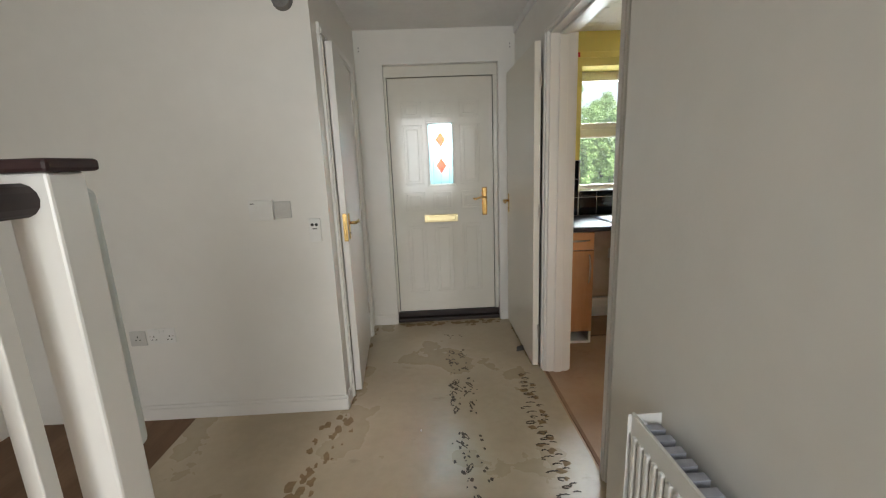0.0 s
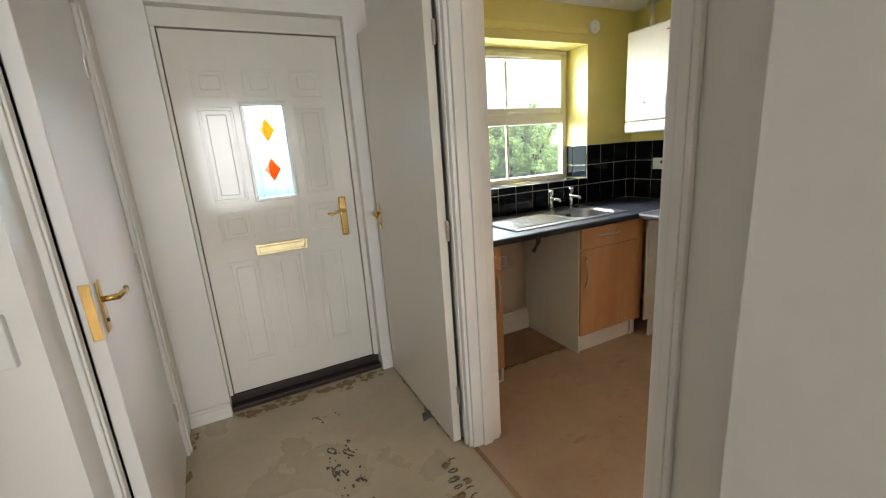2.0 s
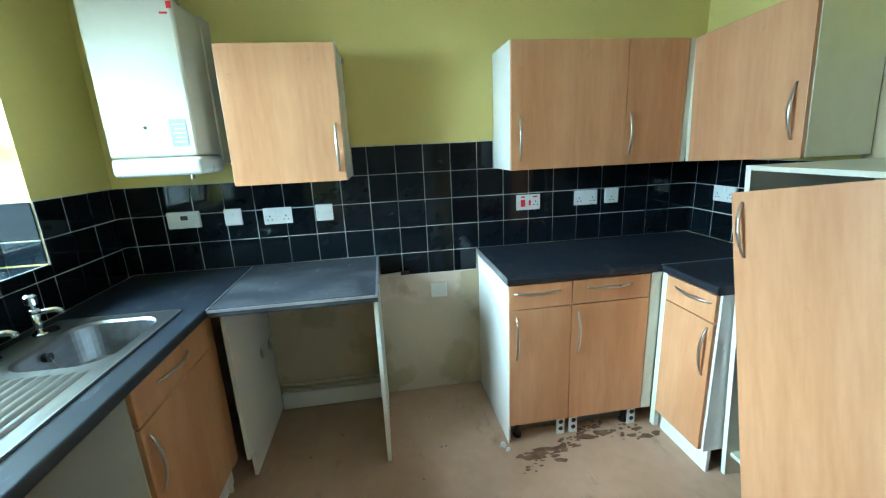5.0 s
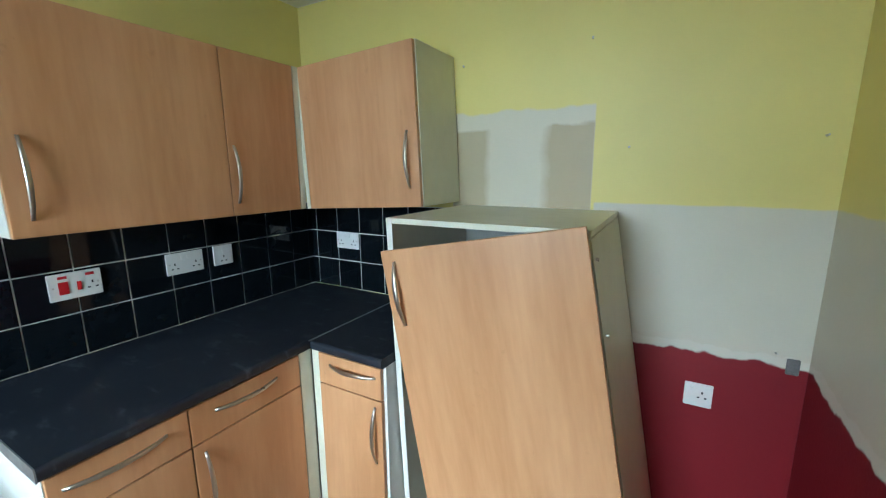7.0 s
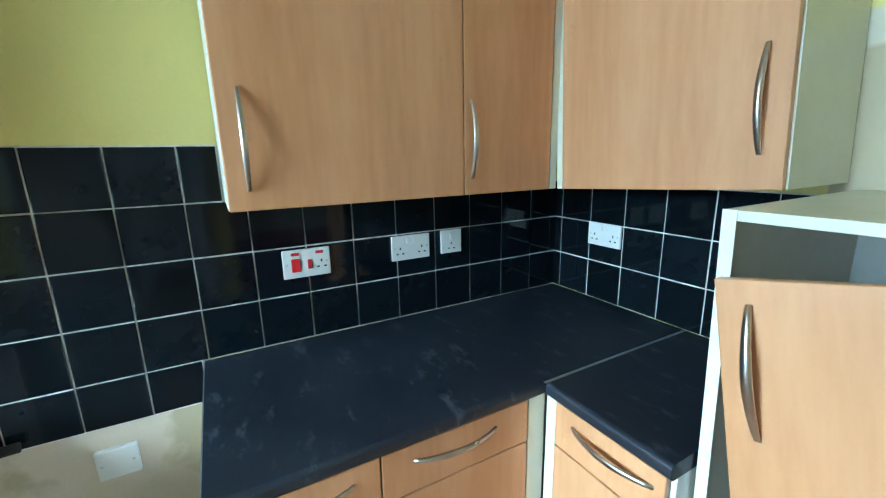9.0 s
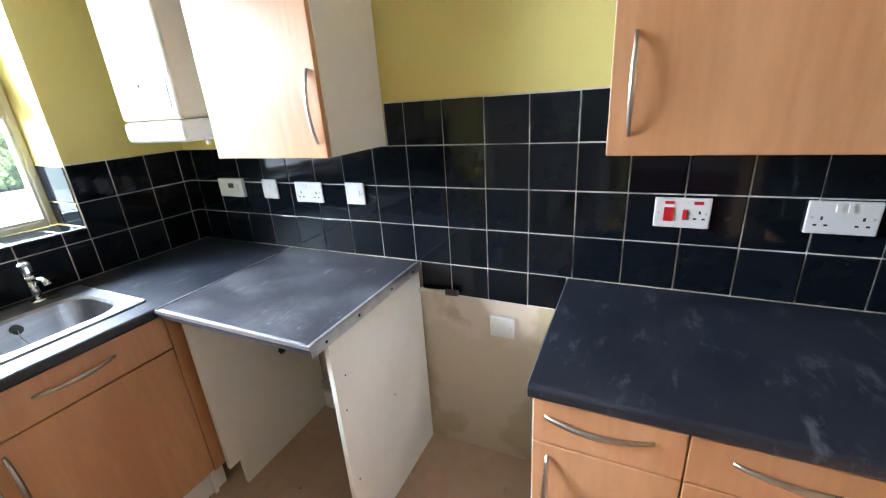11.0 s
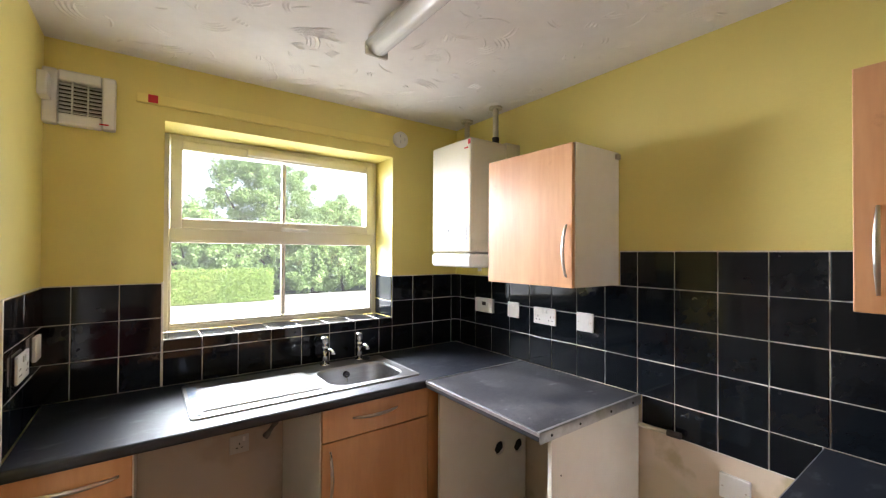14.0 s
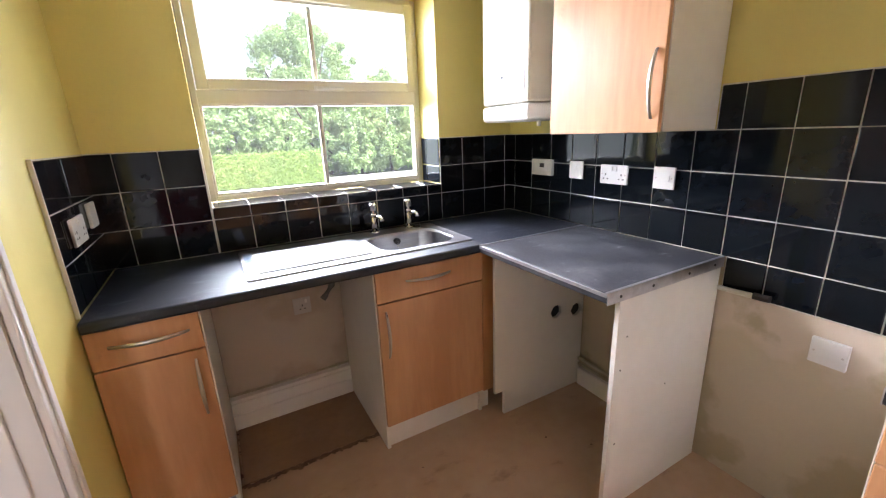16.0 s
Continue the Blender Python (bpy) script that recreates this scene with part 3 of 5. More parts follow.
def moulding(x0, z0, x1, z1, arch=0.0):
    """A raised moulding round a panel, with a shallow raised field in it."""
    bm = bmesh.new()
    w = 0.016
    for a in ((x0, z0, x1, z0 + w), (x0, z1 - w, x1, z1), (x0, z0 + w, x0 + w, z1 - w), (x1 - w, z0 + w, x1, z1 - w)):
        box(bm, a[0], -0.003, a[1], a[2], 0.002, a[3], bevel=0.0024)
    if x1 - x0 > 0.1 and z1 - z0 > 0.1:
        box(bm, x0 + 0.035, -0.0035, z0 + 0.035, x1 - 0.035, 0.002, z1 - 0.035, bevel=0.005)
    part("panel_moulding", bm, M_fdoor, leaf)


for a, b in ((0.10, 0.265), (0.335, 0.495), (0.575, 0.74)):
    moulding(a, 0.17, b, 0.785)
    moulding(a, 0.905, b, 1.06)
    moulding(a, 1.66, b, 1.80)
moulding(0.10, 1.12, 0.265, 1.61)
moulding(0.575, 1.12, 0.74, 1.61)
bm = bmesh.new()
for a in ((GX0 - 0.02, GZ0 - 0.02, GX1 + 0.02, GZ0), (GX0 - 0.02, GZ1, GX1 + 0.02, GZ1 + 0.02), (GX0 - 0.02, GZ0, GX0, GZ1), (GX1, GZ0, GX1 + 0.02, GZ1)):
    box(bm, a[0], -0.012, a[1], a[2], 0.0, a[3], bevel=0.004)
part("glazing_bead", bm, M_fdoor, fd)
pane = part("pane", bx(GX0, 0.018, GZ0, GX1, 0.024, GZ1), M_obscure, fd, "obscured glass with leaded diamonds")
pane.visible_shadow = False
gx = (GX0 + GX1) / 2
for gz in (1.49, 1.275):
    bm = bmesh.new()
    vs = [bm.verts.new((gx + u, y, gz + v)) for y in (0.012, 0.018) for u, v in ((0, -0.066), (0.044, 0), (0, 0.066), (-0.044, 0))]
    bm.faces.new(vs[3::-1])
    bm.faces.new(vs[4:])
    for k in range(4):
        bm.faces.new((vs[k], vs[(k + 1) % 4], vs[4 + (k + 1) % 4], vs[4 + k]))
    bmesh.ops.recalc_face_normals(bm, faces=bm.faces)
    part("diamond", bm, M_orange, pane, "orange glass diamond")
bm = bmesh.new()
for a, b in (((gx, GZ0), (gx, 1.21)), ((gx, 1.34), (gx, 1.425)), ((gx, 1.555), (gx, GZ1)), ((GX0, 1.275), (gx - 0.044, 1.275)),
             ((gx + 0.044, 1.275), (GX1, 1.275)), ((GX0, 1.49), (gx - 0.044, 1.49)), ((gx + 0.044, 1.49), (GX1, 1.49)),
             ((GX0 + 0.03, GZ0), (GX0 + 0.03, GZ1)), ((GX1 - 0.03, GZ0), (GX1 - 0.03, GZ1))):
    cyl(bm, (a[0], 0.016, a[1]), (b[0], 0.016, b[1]), 0.002, n=8)
part("lead_lines", bm, M_lead, pane)
bm = bx(0.252, -0.012, 0.80, 0.54, 0, 0.866, bevel=0.004)
box(bm, 0.272, -0.017, 0.814, 0.52, -0.008, 0.852, bevel=0.004)
part("letter_plate", bm, M_letter, fd, "brass letter plate")
bm = bx(0.752, -0.009, 0.845, 0.794, 0, 1.082, bevel=0.008)
plate = part("handle_plate", bm, M_brass, fd, "long brass handle plate")
bm = bmesh.new()
cyl(bm, (0.773, 0, 1.0), (0.773, -0.05, 1.0), 0.009)
tube(bm, [(0.773, -0.048, 1.0), (0.745, -0.055, 1.004), (0.715, -0.055, 0.995), (0.69, -0.052, 0.988), (0.672, -0.05, 0.998)], 0.008)
part("lever", bm, M_brass, plate, "", True)
bm = bmesh.new()
cyl(bm, (0.773, -0.004, 0.89), (0.773, -0.016, 0.89), 0.014)
part("lock_cylinder", bm, M_brass, plate)
for z in (0.28, 0.98, 1.72):
    bm = bmesh.new()
    cyl(bm, (-0.012, -0.01, z - 0.05), (-0.012, -0.01, z + 0.05), 0.008)
    part("hinge", bm, M_nickel, fd)
bm = bmesh.new()
for a in ((FL, 3.315, 0.085, -3.226, 3.40, 2.065), (-2.368, 3.315, 0.085, FR, 3.40, 2.065), (FL, 3.315, 2.065, FR, 3.40, FT)):
    box(bm, *a, bevel=0.004)
structure("door_frame", bm, M_fdoor, "white painted front door frame", "door frame")
# black strips added behind the leaf to stop light leaking through its gaps
bm = bmesh.new()
for a in ((-3.226, 3.379, 0.097, -3.212, 3.40, 2.052), (-2.382, 3.379, 0.097, -2.368, 3.40, 2.052), (-3.226, 3.379, 2.052, -2.368, 3.40, 2.066), (-3.226, 3.379, 0.08, -2.368, 3.40, 0.097)):
    box(bm, *a)
structure("gap_blocker", bm, M_black, "black strips added to block light round the front door", "door frame")
bm = bx(FL, NY + 0.02, 0.0, FR, 3.45, 0.03, bevel=0.004)
box(bm, FL, 3.325, 0.03, FR, 3.45, 0.08, bevel=0.004)
structure("door_sill", bm, M_sill, "dark timber front door sill", "door sill")

# ---- kitchen window ----
win = thing("window_1", pose(0, 0, 0), "cream upvc window with top-hung sash and centre glazing bar", "window")
win["kind"] = "structure"
Y0, Y1 = 3.475, 3.54


def ring(x0, z0, x1, z1, w, y0, y1, bev=0.005):
    bm = bmesh.new()
    box(bm, x0, y0, z0, x0 + w, y1, z1, bevel=bev)
    box(bm, x1 - w, y0, z0, x1, y1, z1, bevel=bev)
    box(bm, x0 + w, y0, z0, x1 - w, y1, z0 + w, bevel=bev)
    box(bm, x0 + w, y0, z1 - w, x1 - w, y1, z1, bevel=bev)
    return bm


bm = ring(WL, WB - 0.004, WR, WT, 0.028, Y0, Y1)
box(bm, WL + 0.026, Y0 + 0.002, 1.556, WR - 0.026, Y1, 1.620, bevel=0.004)
part("window_frame", bm, M_upvc, win)
sash = part("sash", ring(WL + 0.030, 1.618, WR - 0.024, 2.064, 0.052, Y0 - 0.014, Y1 - 0.004, 0.007), M_upvc, win, "top-hung opening sash")
part("glazing_bead", ring(WL + 0.027, WB + 0.023, WR - 0.027, 1.558, 0.012, Y0 + 0.006, Y1 - 0.01, 0.004), M_upvc, win)
for x0, x1, z0, z1, par in ((WL + 0.034, WR - 0.034, WB + 0.03, 1.556, win), (WL + 0.078, WR - 0.072, 1.664, 2.018, sash)):
    pn = part("pane", bx(x0, Y0 + 0.028, z0, x1, Y0 + 0.032, z1), M_glass, par, "clear double glazing")
    pn.visible_shadow = False
    part("glazing_bar", bx(-1.092, Y0 + 0.02, z0, -1.070, Y0 + 0.04, z1, bevel=0.003), M_upvc, par)
bm = bx(-1.285, Y0 - 0.032, 2.024, -0.88, Y0 - 0.012, 2.060, bevel=0.004)
part("trickle_vent", bm, M_upvc, sash, "slim white trickle vent")
bm = bx(-1.105, Y0 - 0.024, 1.618, -1.055, Y0 - 0.012, 1.642, bevel=0.005)
box(bm, -1.095, Y0 - 0.045, 1.622, -0.955, Y0 - 0.03, 1.637, bevel=0.006)
box(bm, -1.095, Y0 - 0.04, 1.624, -1.07, Y0 - 0.015, 1.636, bevel=0.003)
part("window_handle", bm, M_plastic, sash, "white window handle")

# white trims at the window corner and painted batten above it
structure("trim_window", bx(WL - 0.006, NY - 0.010, WB - 0.02, WL + 0.004, NY + 0.06, 1.365, bevel=0.002), M_plastic, "white tile edge trim beside the window", "trim")
bt = thing("curtain_batten", pose(-1.765, NY, 2.150), "yellow painted curtain batten above the window", "curtain rail")
part("board", bx(0, -0.018, 0, 1.235, 0, 0.042, bevel=0.004), M_yellow, bt)
part("red_sticker", bx(0.042, -0.0215, 0.004, 0.078, -0.018, 0.038), M_red, bt, "small red square sticker")

# ---- kitchen units ----
def bow(L, out=0.025, w=0.013, th=0.006):
    """A bow handle along x, standing out to -y."""
    bm = bmesh.new()
    n = 14
    pts = [((i / n - 0.5) * L, -0.001 - out * math.sin(math.pi * i / n) ** 0.8, 0) for i in range(n + 1)]

    def prof(i):
        k = 0.55 + 0.45 * math.sin(math.pi * i / n)
        return [Vector((0, -th / 2, -w / 2 * k)), Vector((0, -th / 2, w / 2 * k)), Vector((0, th / 2, w / 2 * k)), Vector((0, th / 2, -w / 2 * k))]
    return sweep(bm, pts, prof)


def handle(parent, x, z, L=0.20, upright=False, y=0.0):
    bm = bow(L)
    m = Matrix.Translation((x, y, z)) @ (Matrix.Rotation(radians(90), 4, "Y") if upright else Matrix.Identity(4))
    bmesh.ops.transform(bm, matrix=m, verts=bm.verts)
    part("bow_handle", bm, M_nickel, parent, "brushed metal bow handle", True)


def front(parent, name, x0, z0, x1, z1, hx=None, hz=None, upright=False, L=0.2):
    """A laminate door or drawer front; y = 0 is its face."""
    ob = part(name, bx(x0 + 0.0015, 0, z0 + 0.0015, x1 - 0.0015, 0.018, z1 - 0.0015, bevel=0.0025), M_beech, parent)
    if hx is not None:
        handle(ob, hx, hz, L, upright)
    return ob


def carcass(parent, w, z0, z1, d, material=None, toe=True):
    """Sides, top, bottom and back of a unit whose fronts are 18 mm thick; local y runs into the unit."""
    material = material or M_carcass
    y0, t = 0.019, 0.016
    part("side", bx(0, y0, z0, t, d, z1, bevel=0.001), material, parent)
    part("side", bx(w - t, y0, z0, w, d, z1, bevel=0.001), material, parent)
    part("bottom", bx(t, y0, z0 + (0.0 if not toe else 0.0), w - t, d, z0 + t), material, parent)
    part("top", bx(t, y0, z1 - t, w - t, d, z1), material, parent)
    part("back", bx(t, d - 0.006, z0 + t, w - t, d, z1 - t), material, parent)


def leg(parent, x, y, h=0.1):
    bm = bmesh.new()
    cyl(bm, (x, y, 0), (x, y, 0.012), 0.022, n=12)
    cyl(bm, (x, y, 0.012), (x, y, h), 0.014, n=12)
    part("leg", bm, M_black, parent)


EAST, SOUTH = -90, 180
BZ0, BZ1 = 0.115, 0.862
WZ0, WZ1 = 1.362, 1.962

# east run: double base unit, its white end panel to the floor
u = thing("base_cabinet", pose(-0.598, 1.362, 0, 0, 0, EAST), "beech-fronted double base unit with drawers and white end", "kitchen cabinet", "beech kitchen units")
part("end_panel", bx(-0.002, 0.005, 0, 0.0, 0.596, BZ1), M_carcass, u)
carcass(u, 0.715, BZ0, BZ1, 0.596)
front(u, "drawer_front", 0, 0.735, 0.312, BZ1 - 0.004, 0.140, 0.815, False, 0.225)
front(u, "drawer_front", 0.312, 0.735, 0.715, BZ1 - 0.004, 0.500, 0.815, False, 0.225)
front(u, "door", 0, BZ0 - 0.008, 0.312, 0.733, 0.037, 0.588, True, 0.225)
front(u, "door", 0.312, BZ0 - 0.008, 0.715, 0.733, 0.346, 0.588, True, 0.225)
part("plinth", bx(0.0, 0.03, 0.0, 0.016, 0.59, BZ0), M_carcass, u)
for x, y in ((0.06, 0.06), (0.66, 0.06), (0.06, 0.5), (0.66, 0.5)):
    leg(u, x, y, BZ0)
part("corner_post", bx(0.717, 0.002, BZ0 - 0.008, 0.775, 0.04, BZ1 - 0.003, bevel=0.002), M_creamcarc, u, "pale corner post")
# pieces under it, where the plinth is missing
cl = thing("plinth_clip", pose(-0.575, 1.03, 0.0, 0, 0, EAST), "white perforated plinth clip under the unit", "bracket")
bm = bx(0, 0, 0, 0.045, 0.012, 0.112, bevel=0.003)
part("plate", bm, M_plastic, cl)
for z in (0.035, 0.075):
    bm = bmesh.new()
    cyl(bm, (0.0225, -0.002, z), (0.0225, 0.004, z), 0.012, n=14)
    part("hole", bm, M_black, cl)
copy_thing(cl, pose(-0.575, 1.10, 0.0, 0, 0, EAST))
copy_thing(cl, pose(-0.575, 0.70, 0.0, 0, 0, EAST))
single("plinth_rail", bx(-0.50, 0.64, 0.0, -0.484, 1.34, 0.105), M_concrete, "dusty grey plinth rail under the unit", "plinth")

# south run: narrow unit
u = thing("base_cabinet", pose(-0.640, 0.594, 0, 0, 0, SOUTH), "narrow beech-fronted base unit with one drawer", "kitchen cabinet", "beech kitchen units")
carcass(u, 0.305, BZ0, BZ1, 0.594)
front(u, "drawer_front", 0, 0.735, 0.296, BZ1 - 0.004, 0.165, 0.818, False, 0.215)
front(u, "door", 0, BZ0 + 0.005, 0.296, 0.733, 0.265, 0.594, True, 0.225)
part("plinth", bx(-0.02, 0.045, 0, 0.305, 0.061, BZ0), M_carcass, u, "white plinth")
part("corner_post", bx(-0.036, 0.004, 0.02, -0.002, 0.03, BZ1 - 0.003, bevel=0.002), M_creamcarc, u, "pale corner post")

# worktops with rounded front edges
def worktop(name, x0, y0, x1, y1, rolled, material, label, group="worktops", hole=None):
    """A slab with a rolled front edge; rolled: the side that it is on, 'W', 'N' or 'S'; hole: a cut-out in the slab's own x and y."""
    t = thing(name, pose(x0, y0, 0.863), label, "worktop", group)
    w, d, h, r = x1 - x0, y1 - y0, 0.037, 0.03
    a, e_ = {"W": ((r, 0, w, d), (0, 0, r, d)), "S": ((0, r, w, d), (0, 0, w, r)), "N": ((0, 0, w, d - r), (0, d - r, w, d))}[rolled]
    if hole:
        bm = bx(a[0], a[1], 0, hole[0], a[3], h)
        box(bm, hole[2], a[1], 0, a[2], a[3], h)
        box(bm, hole[0], a[1], 0, hole[2], hole[1], h)
        box(bm, hole[0], hole[3], 0, hole[2], a[3], h)
    else:
        bm = bx(a[0], a[1], 0, a[2], a[3], h)
    part("slab", bm, material, t)
    bm = bx(e_[0], e_[1], 0, e_[2], e_[3], h)
    k, v = (0, 0.0) if rolled == "W" else (1, 0.0 if rolled == "S" else d)
    es = [q for q in bm.edges if all(abs(u.co[k] - v) < 1e-5 for u in q.verts) and abs(q.verts[0].co.z - q.verts[1].co.z) < 1e-5]
    bmesh.ops.bevel(bm, geom=es, offset=0.013, segments=5, affect="EDGES", profile=0.5)
    part("rolled_edge", bm, material, t)
    return t


single_joint = lambda *a, **k: single("joint_strip", bx(*a, **k), M_alu, "thin metal worktop joint strip", "trim strip")
worktop("worktop", -0.612, SY + 0.010, -0.012, 1.371, "W", M_worktop, "black laminate worktop with chalky scuffs on beech units")
worktop("worktop", -0.948, SY + 0.010, -0.615, 0.606, "N", M_worktop, "short black laminate worktop on the narrow unit")
single_joint(-0.617, SY + 0.012, 0.8995, -0.609, 0.608, 0.9025, bevel=0.001)
single("end_strip", bx(-0.608, 1.371, 0.864, -0.012, 1.374, 0.8995), M_alu, "thin metal strip on the worktop end", "trim strip")

# tall fridge housing
fh = thing("fridge_housing", pose(-0.956, 0.560, 0, 0, 0, SOUTH), "cream laminate fridge housing with an open top gap", "kitchen cabinet")
W_, H_ = 0.632, 1.378
bm = bx(0, 0, 0, 0.018, 0.565, H_ - 0.019)
for v in bm.verts:
    if v.co.y < 0.01 and v.co.z < 0.01:
        v.co.y += 0.085
part("side", bm, M_creamcarc, fh)
bm = bx(-0.018, 0, -1.372, 0, 0.565, 0)
bmesh.ops.transform(bm, matrix=Matrix.Translation((W_, 0, H_ - 0.022)) @ Matrix.Rotation(radians(-10.3), 4, "Y"), verts=bm.verts)
part("side", bm, M_creamcarc, fh, "cream side panel splayed out at its foot")
part("top", bx(0, 0, H_ - 0.018, W_, 0.565, H_, bevel=0.001), M_creamcarc, fh)
part("back", bx(0.018, 0.555, 0, W_ - 0.03, 0.562, H_ - 0.019), M_interior, fh)
part("shelf", bx(0.018, 0.10, 0.10, W_ - 0.018, 0.55, 0.118), M_creamcarc, fh)
bm = bx(-0.002, -0.002, 0, 0.02, 0.0, H_)
for v in bm.verts:
    if v.co.z < 0.01:
        v.co.y += 0.085
part("edge_band", bm, M_carcass, fh)
for y, z in ((0.03, 1.30), (0.03, 1.10)):
    part("screw", cyl(bmesh.new(), (W_ + 0.19 * (H_ - z) - 0.006, y, z), (W_ + 0.19 * (H_ - z) + 0.004, y, z), 0.005, n=8), M_nickel, fh)
# its loose door, slipped off its hinges and leaning on the housing, foot on the floor
ang = 10.3
ld = thing("loose_door", pose(-1.000, 0.655, 1.287, 0, 0, 185.0) @ pose(0, 0, 0, 0, -ang, 0), "tall beech laminate door leaning crooked on the housing", "cabinet door")
DL = 1.286
part("panel", bx(0, 0, -DL, 0.594, 0.018, 0, bevel=0.0025), M_beech, ld)
handle(ld, 0.043, -0.135, 0.20, True)

# wall units over the corner
u = thing("wall_cabinet", pose(-0.322, 1.262, 0, 0, 0, EAST), "wide beech-fronted wall unit with white end", "kitchen cabinet", "beech wall units")
carcass(u, 0.925, WZ0, WZ1, 0.318)
front(u, "door", 0, WZ0 - 0.002, 0.600, WZ1 - 0.002, 0.045, WZ0 + 0.150, True, 0.215)
front(u, "door", 0.600, WZ0 - 0.002, 0.922, WZ1 - 0.002, 0.624, WZ0 + 0.153, True, 0.215)
part("corner_post", bx(0.924, 0.002, WZ0, 0.952, 0.03, WZ1 - 0.003), M_creamcarc, u, "pale corner post")
u = thing("wall_cabinet", pose(-0.338, 0.312, WZ0, 0, 0, SOUTH) @ pose(0, 0, 0, 0, -2.9, 0) @ pose(0, 0, -WZ0), "square beech-fronted wall unit hung crooked, with cream side", "kitchen cabinet", "beech wall units")
carcass(u, 0.598, WZ0, WZ1, 0.318, M_creamcarc)
front(u, "door", 0.012, WZ0 - 0.002, 0.597, WZ1 - 0.002, 0.552, WZ0 + 0.178, True, 0.215)
part("corner_post", bx(-0.010, 0.002, WZ0, 0.011, 0.018, WZ1 - 0.003), M_creamcarc, u, "pale corner post")
u = thing("wall_cabinet", pose(-0.342, 2.555, 0, 0, 0, EAST), "single beech-fronted wall unit beside the boiler", "kitchen cabinet", "beech wall units")
carcass(u, 0.5, WZ0, 1.955, 0.332, M_carcass)
front(u, "door", 0, WZ0 - 0.002, 0.498, 1.953, 0.468, WZ0 + 0.15, True, 0.215)
for z in (WZ0 + 0.56, WZ0 + 0.57):
    part("fixing_bracket", bx(0.5, 0.30, z, 0.512, 0.326, z + 0.012), M_nickel, u)

# north run under the window
u = thing("base_cabinet", pose(WX + 0.004, 2.668, 0), "beech-fronted base unit with drawer against the wall", "kitchen cabinet", "beech kitchen units")
carcass(u, 0.305, 0.0, BZ1, 0.57)
front(u, "drawer_front", 0, 0.727, 0.302, BZ1 - 0.004, 0.160, 0.80, False, 0.215)
front(u, "door", 0, 0.10, 0.302, 0.725, 0.266, 0.586, True, 0.215)
u = thing("sink_cabinet", pose(-1.142, 2.668, 0), "beech-fronted sink unit with drawer and cream plinth", "kitchen cabinet", "beech kitchen units")
part("side", bx(0, 0.019, 0, 0.016, 0.57, BZ1), M_carcass, u)
part("side", bx(0.505, 0.019, 0.0, 0.521, 0.57, BZ1), M_carcass, u)
part("bottom", bx(0.016, 0.02, 0.13, 0.505, 0.57, 0.146), M_carcass, u)
part("back", bx(0.016, 0.56, 0.146, 0.505, 0.566, 0.66), M_carcass, u)
front(u, "drawer_front", 0.002, 0.722, 0.52, BZ1 - 0.004, 0.242, 0.80, False, 0.215)
front(u, "door", 0.002, 0.128, 0.52, 0.720, 0.037, 0.577, True, 0.215)
part("plinth", bx(0.017, 0.035, 0, 0.57, 0.05, 0.124), M_carcass, u, "cream plinth")
part("corner_post", bx(0.522, 0.002, 0.12, 0.585, 0.02, BZ1 - 0.003), M_beech, u, "beech corner post")
worktop("worktop", WX + 0.012, 2.640, -0.012, NY - 0.012, "S", M_worktop, "long black laminate worktop with inset sink under the window", hole=(0.988, 0.132, 1.384, 0.448))

# north end of the east run: worktop on two white panels
PY = 2.60
pn = thing("machine_side_panel", pose(0, 0, 0), "white melamine panel with two pipe holes and plinth notch", "panel")
def holed_panel():
    """A board in the plane y, from x = -0.60 to -0.02, with two round holes and a notch at its foot."""
    bm = bmesh.new()
    x0, x1, z1 = -0.600, -0.016, BZ1
    holes = [(-0.212, 0.479, 0.035), (-0.068, 0.455, 0.036)]
    n = 14
    outer = [(x0, 0.135), (x0 + 0.055, 0.135), (x0 + 0.055, 0.0), (x1, 0.0), (x1, z1), (x0, z1)]
    es = []
    ov = [bm.verts.new((x, 0, z)) for x, z in outer]
    es += [bm.edges.new((ov[i], ov[(i + 1) % len(ov)])) for i in range(len(ov))]
    for hx, hz, r in holes:
        hv = [bm.verts.new((hx + r * math.cos(2 * math.pi * k / n) * (1 + 0.12 * math.sin(3 * k)), 0, hz + r * math.sin(2 * math.pi * k / n))) for k in range(n)]
        es += [bm.edges.new((hv[k], hv[(k + 1) % n])) for k in range(n)]
    r = bmesh.ops.triangle_fill(bm, edges=es, use_beauty=True)
    faces = [f for f in r["geom"] if isinstance(f, bmesh.types.BMFace)]
    ex = bmesh.ops.extrude_face_region(bm, geom=faces)
    bmesh.ops.translate(bm, verts=[v for v in ex["geom"] if isinstance(v, bmesh.types.BMVert)], vec=(0, 0.016, 0))
    bmesh.ops.recalc_face_normals(bm, faces=bm.faces)
    bmesh.ops.translate(bm, verts=bm.verts, vec=(0, PY, 0))
    return bm
part("board", holed_panel(), M_carcass, pn)
# black sheet behind the board stands in for the shade inside both holes
part("hole_shade", bx(-0.27, PY + 0.020, 0.40, -0.017, PY + 0.026, 0.53), M_black, pn)
ep = thing("side_board", pose(-0.585, 1.962, 0), "white melamine end panel holding up the worktop", "panel")
part("board", bx(0, 0, 0.0, 0.572, 0.018, BZ1, bevel=0.001), M_carcass, ep)
for x, z in ((0.03, 0.6), (0.035, 0.3), (0.05, 0.72), (0.3, 0.45)):
    part("screw_hole", cyl(bmesh.new(), (x, -0.0015, z), (x, 0.001, z), 0.003, n=8), M_black, ep)
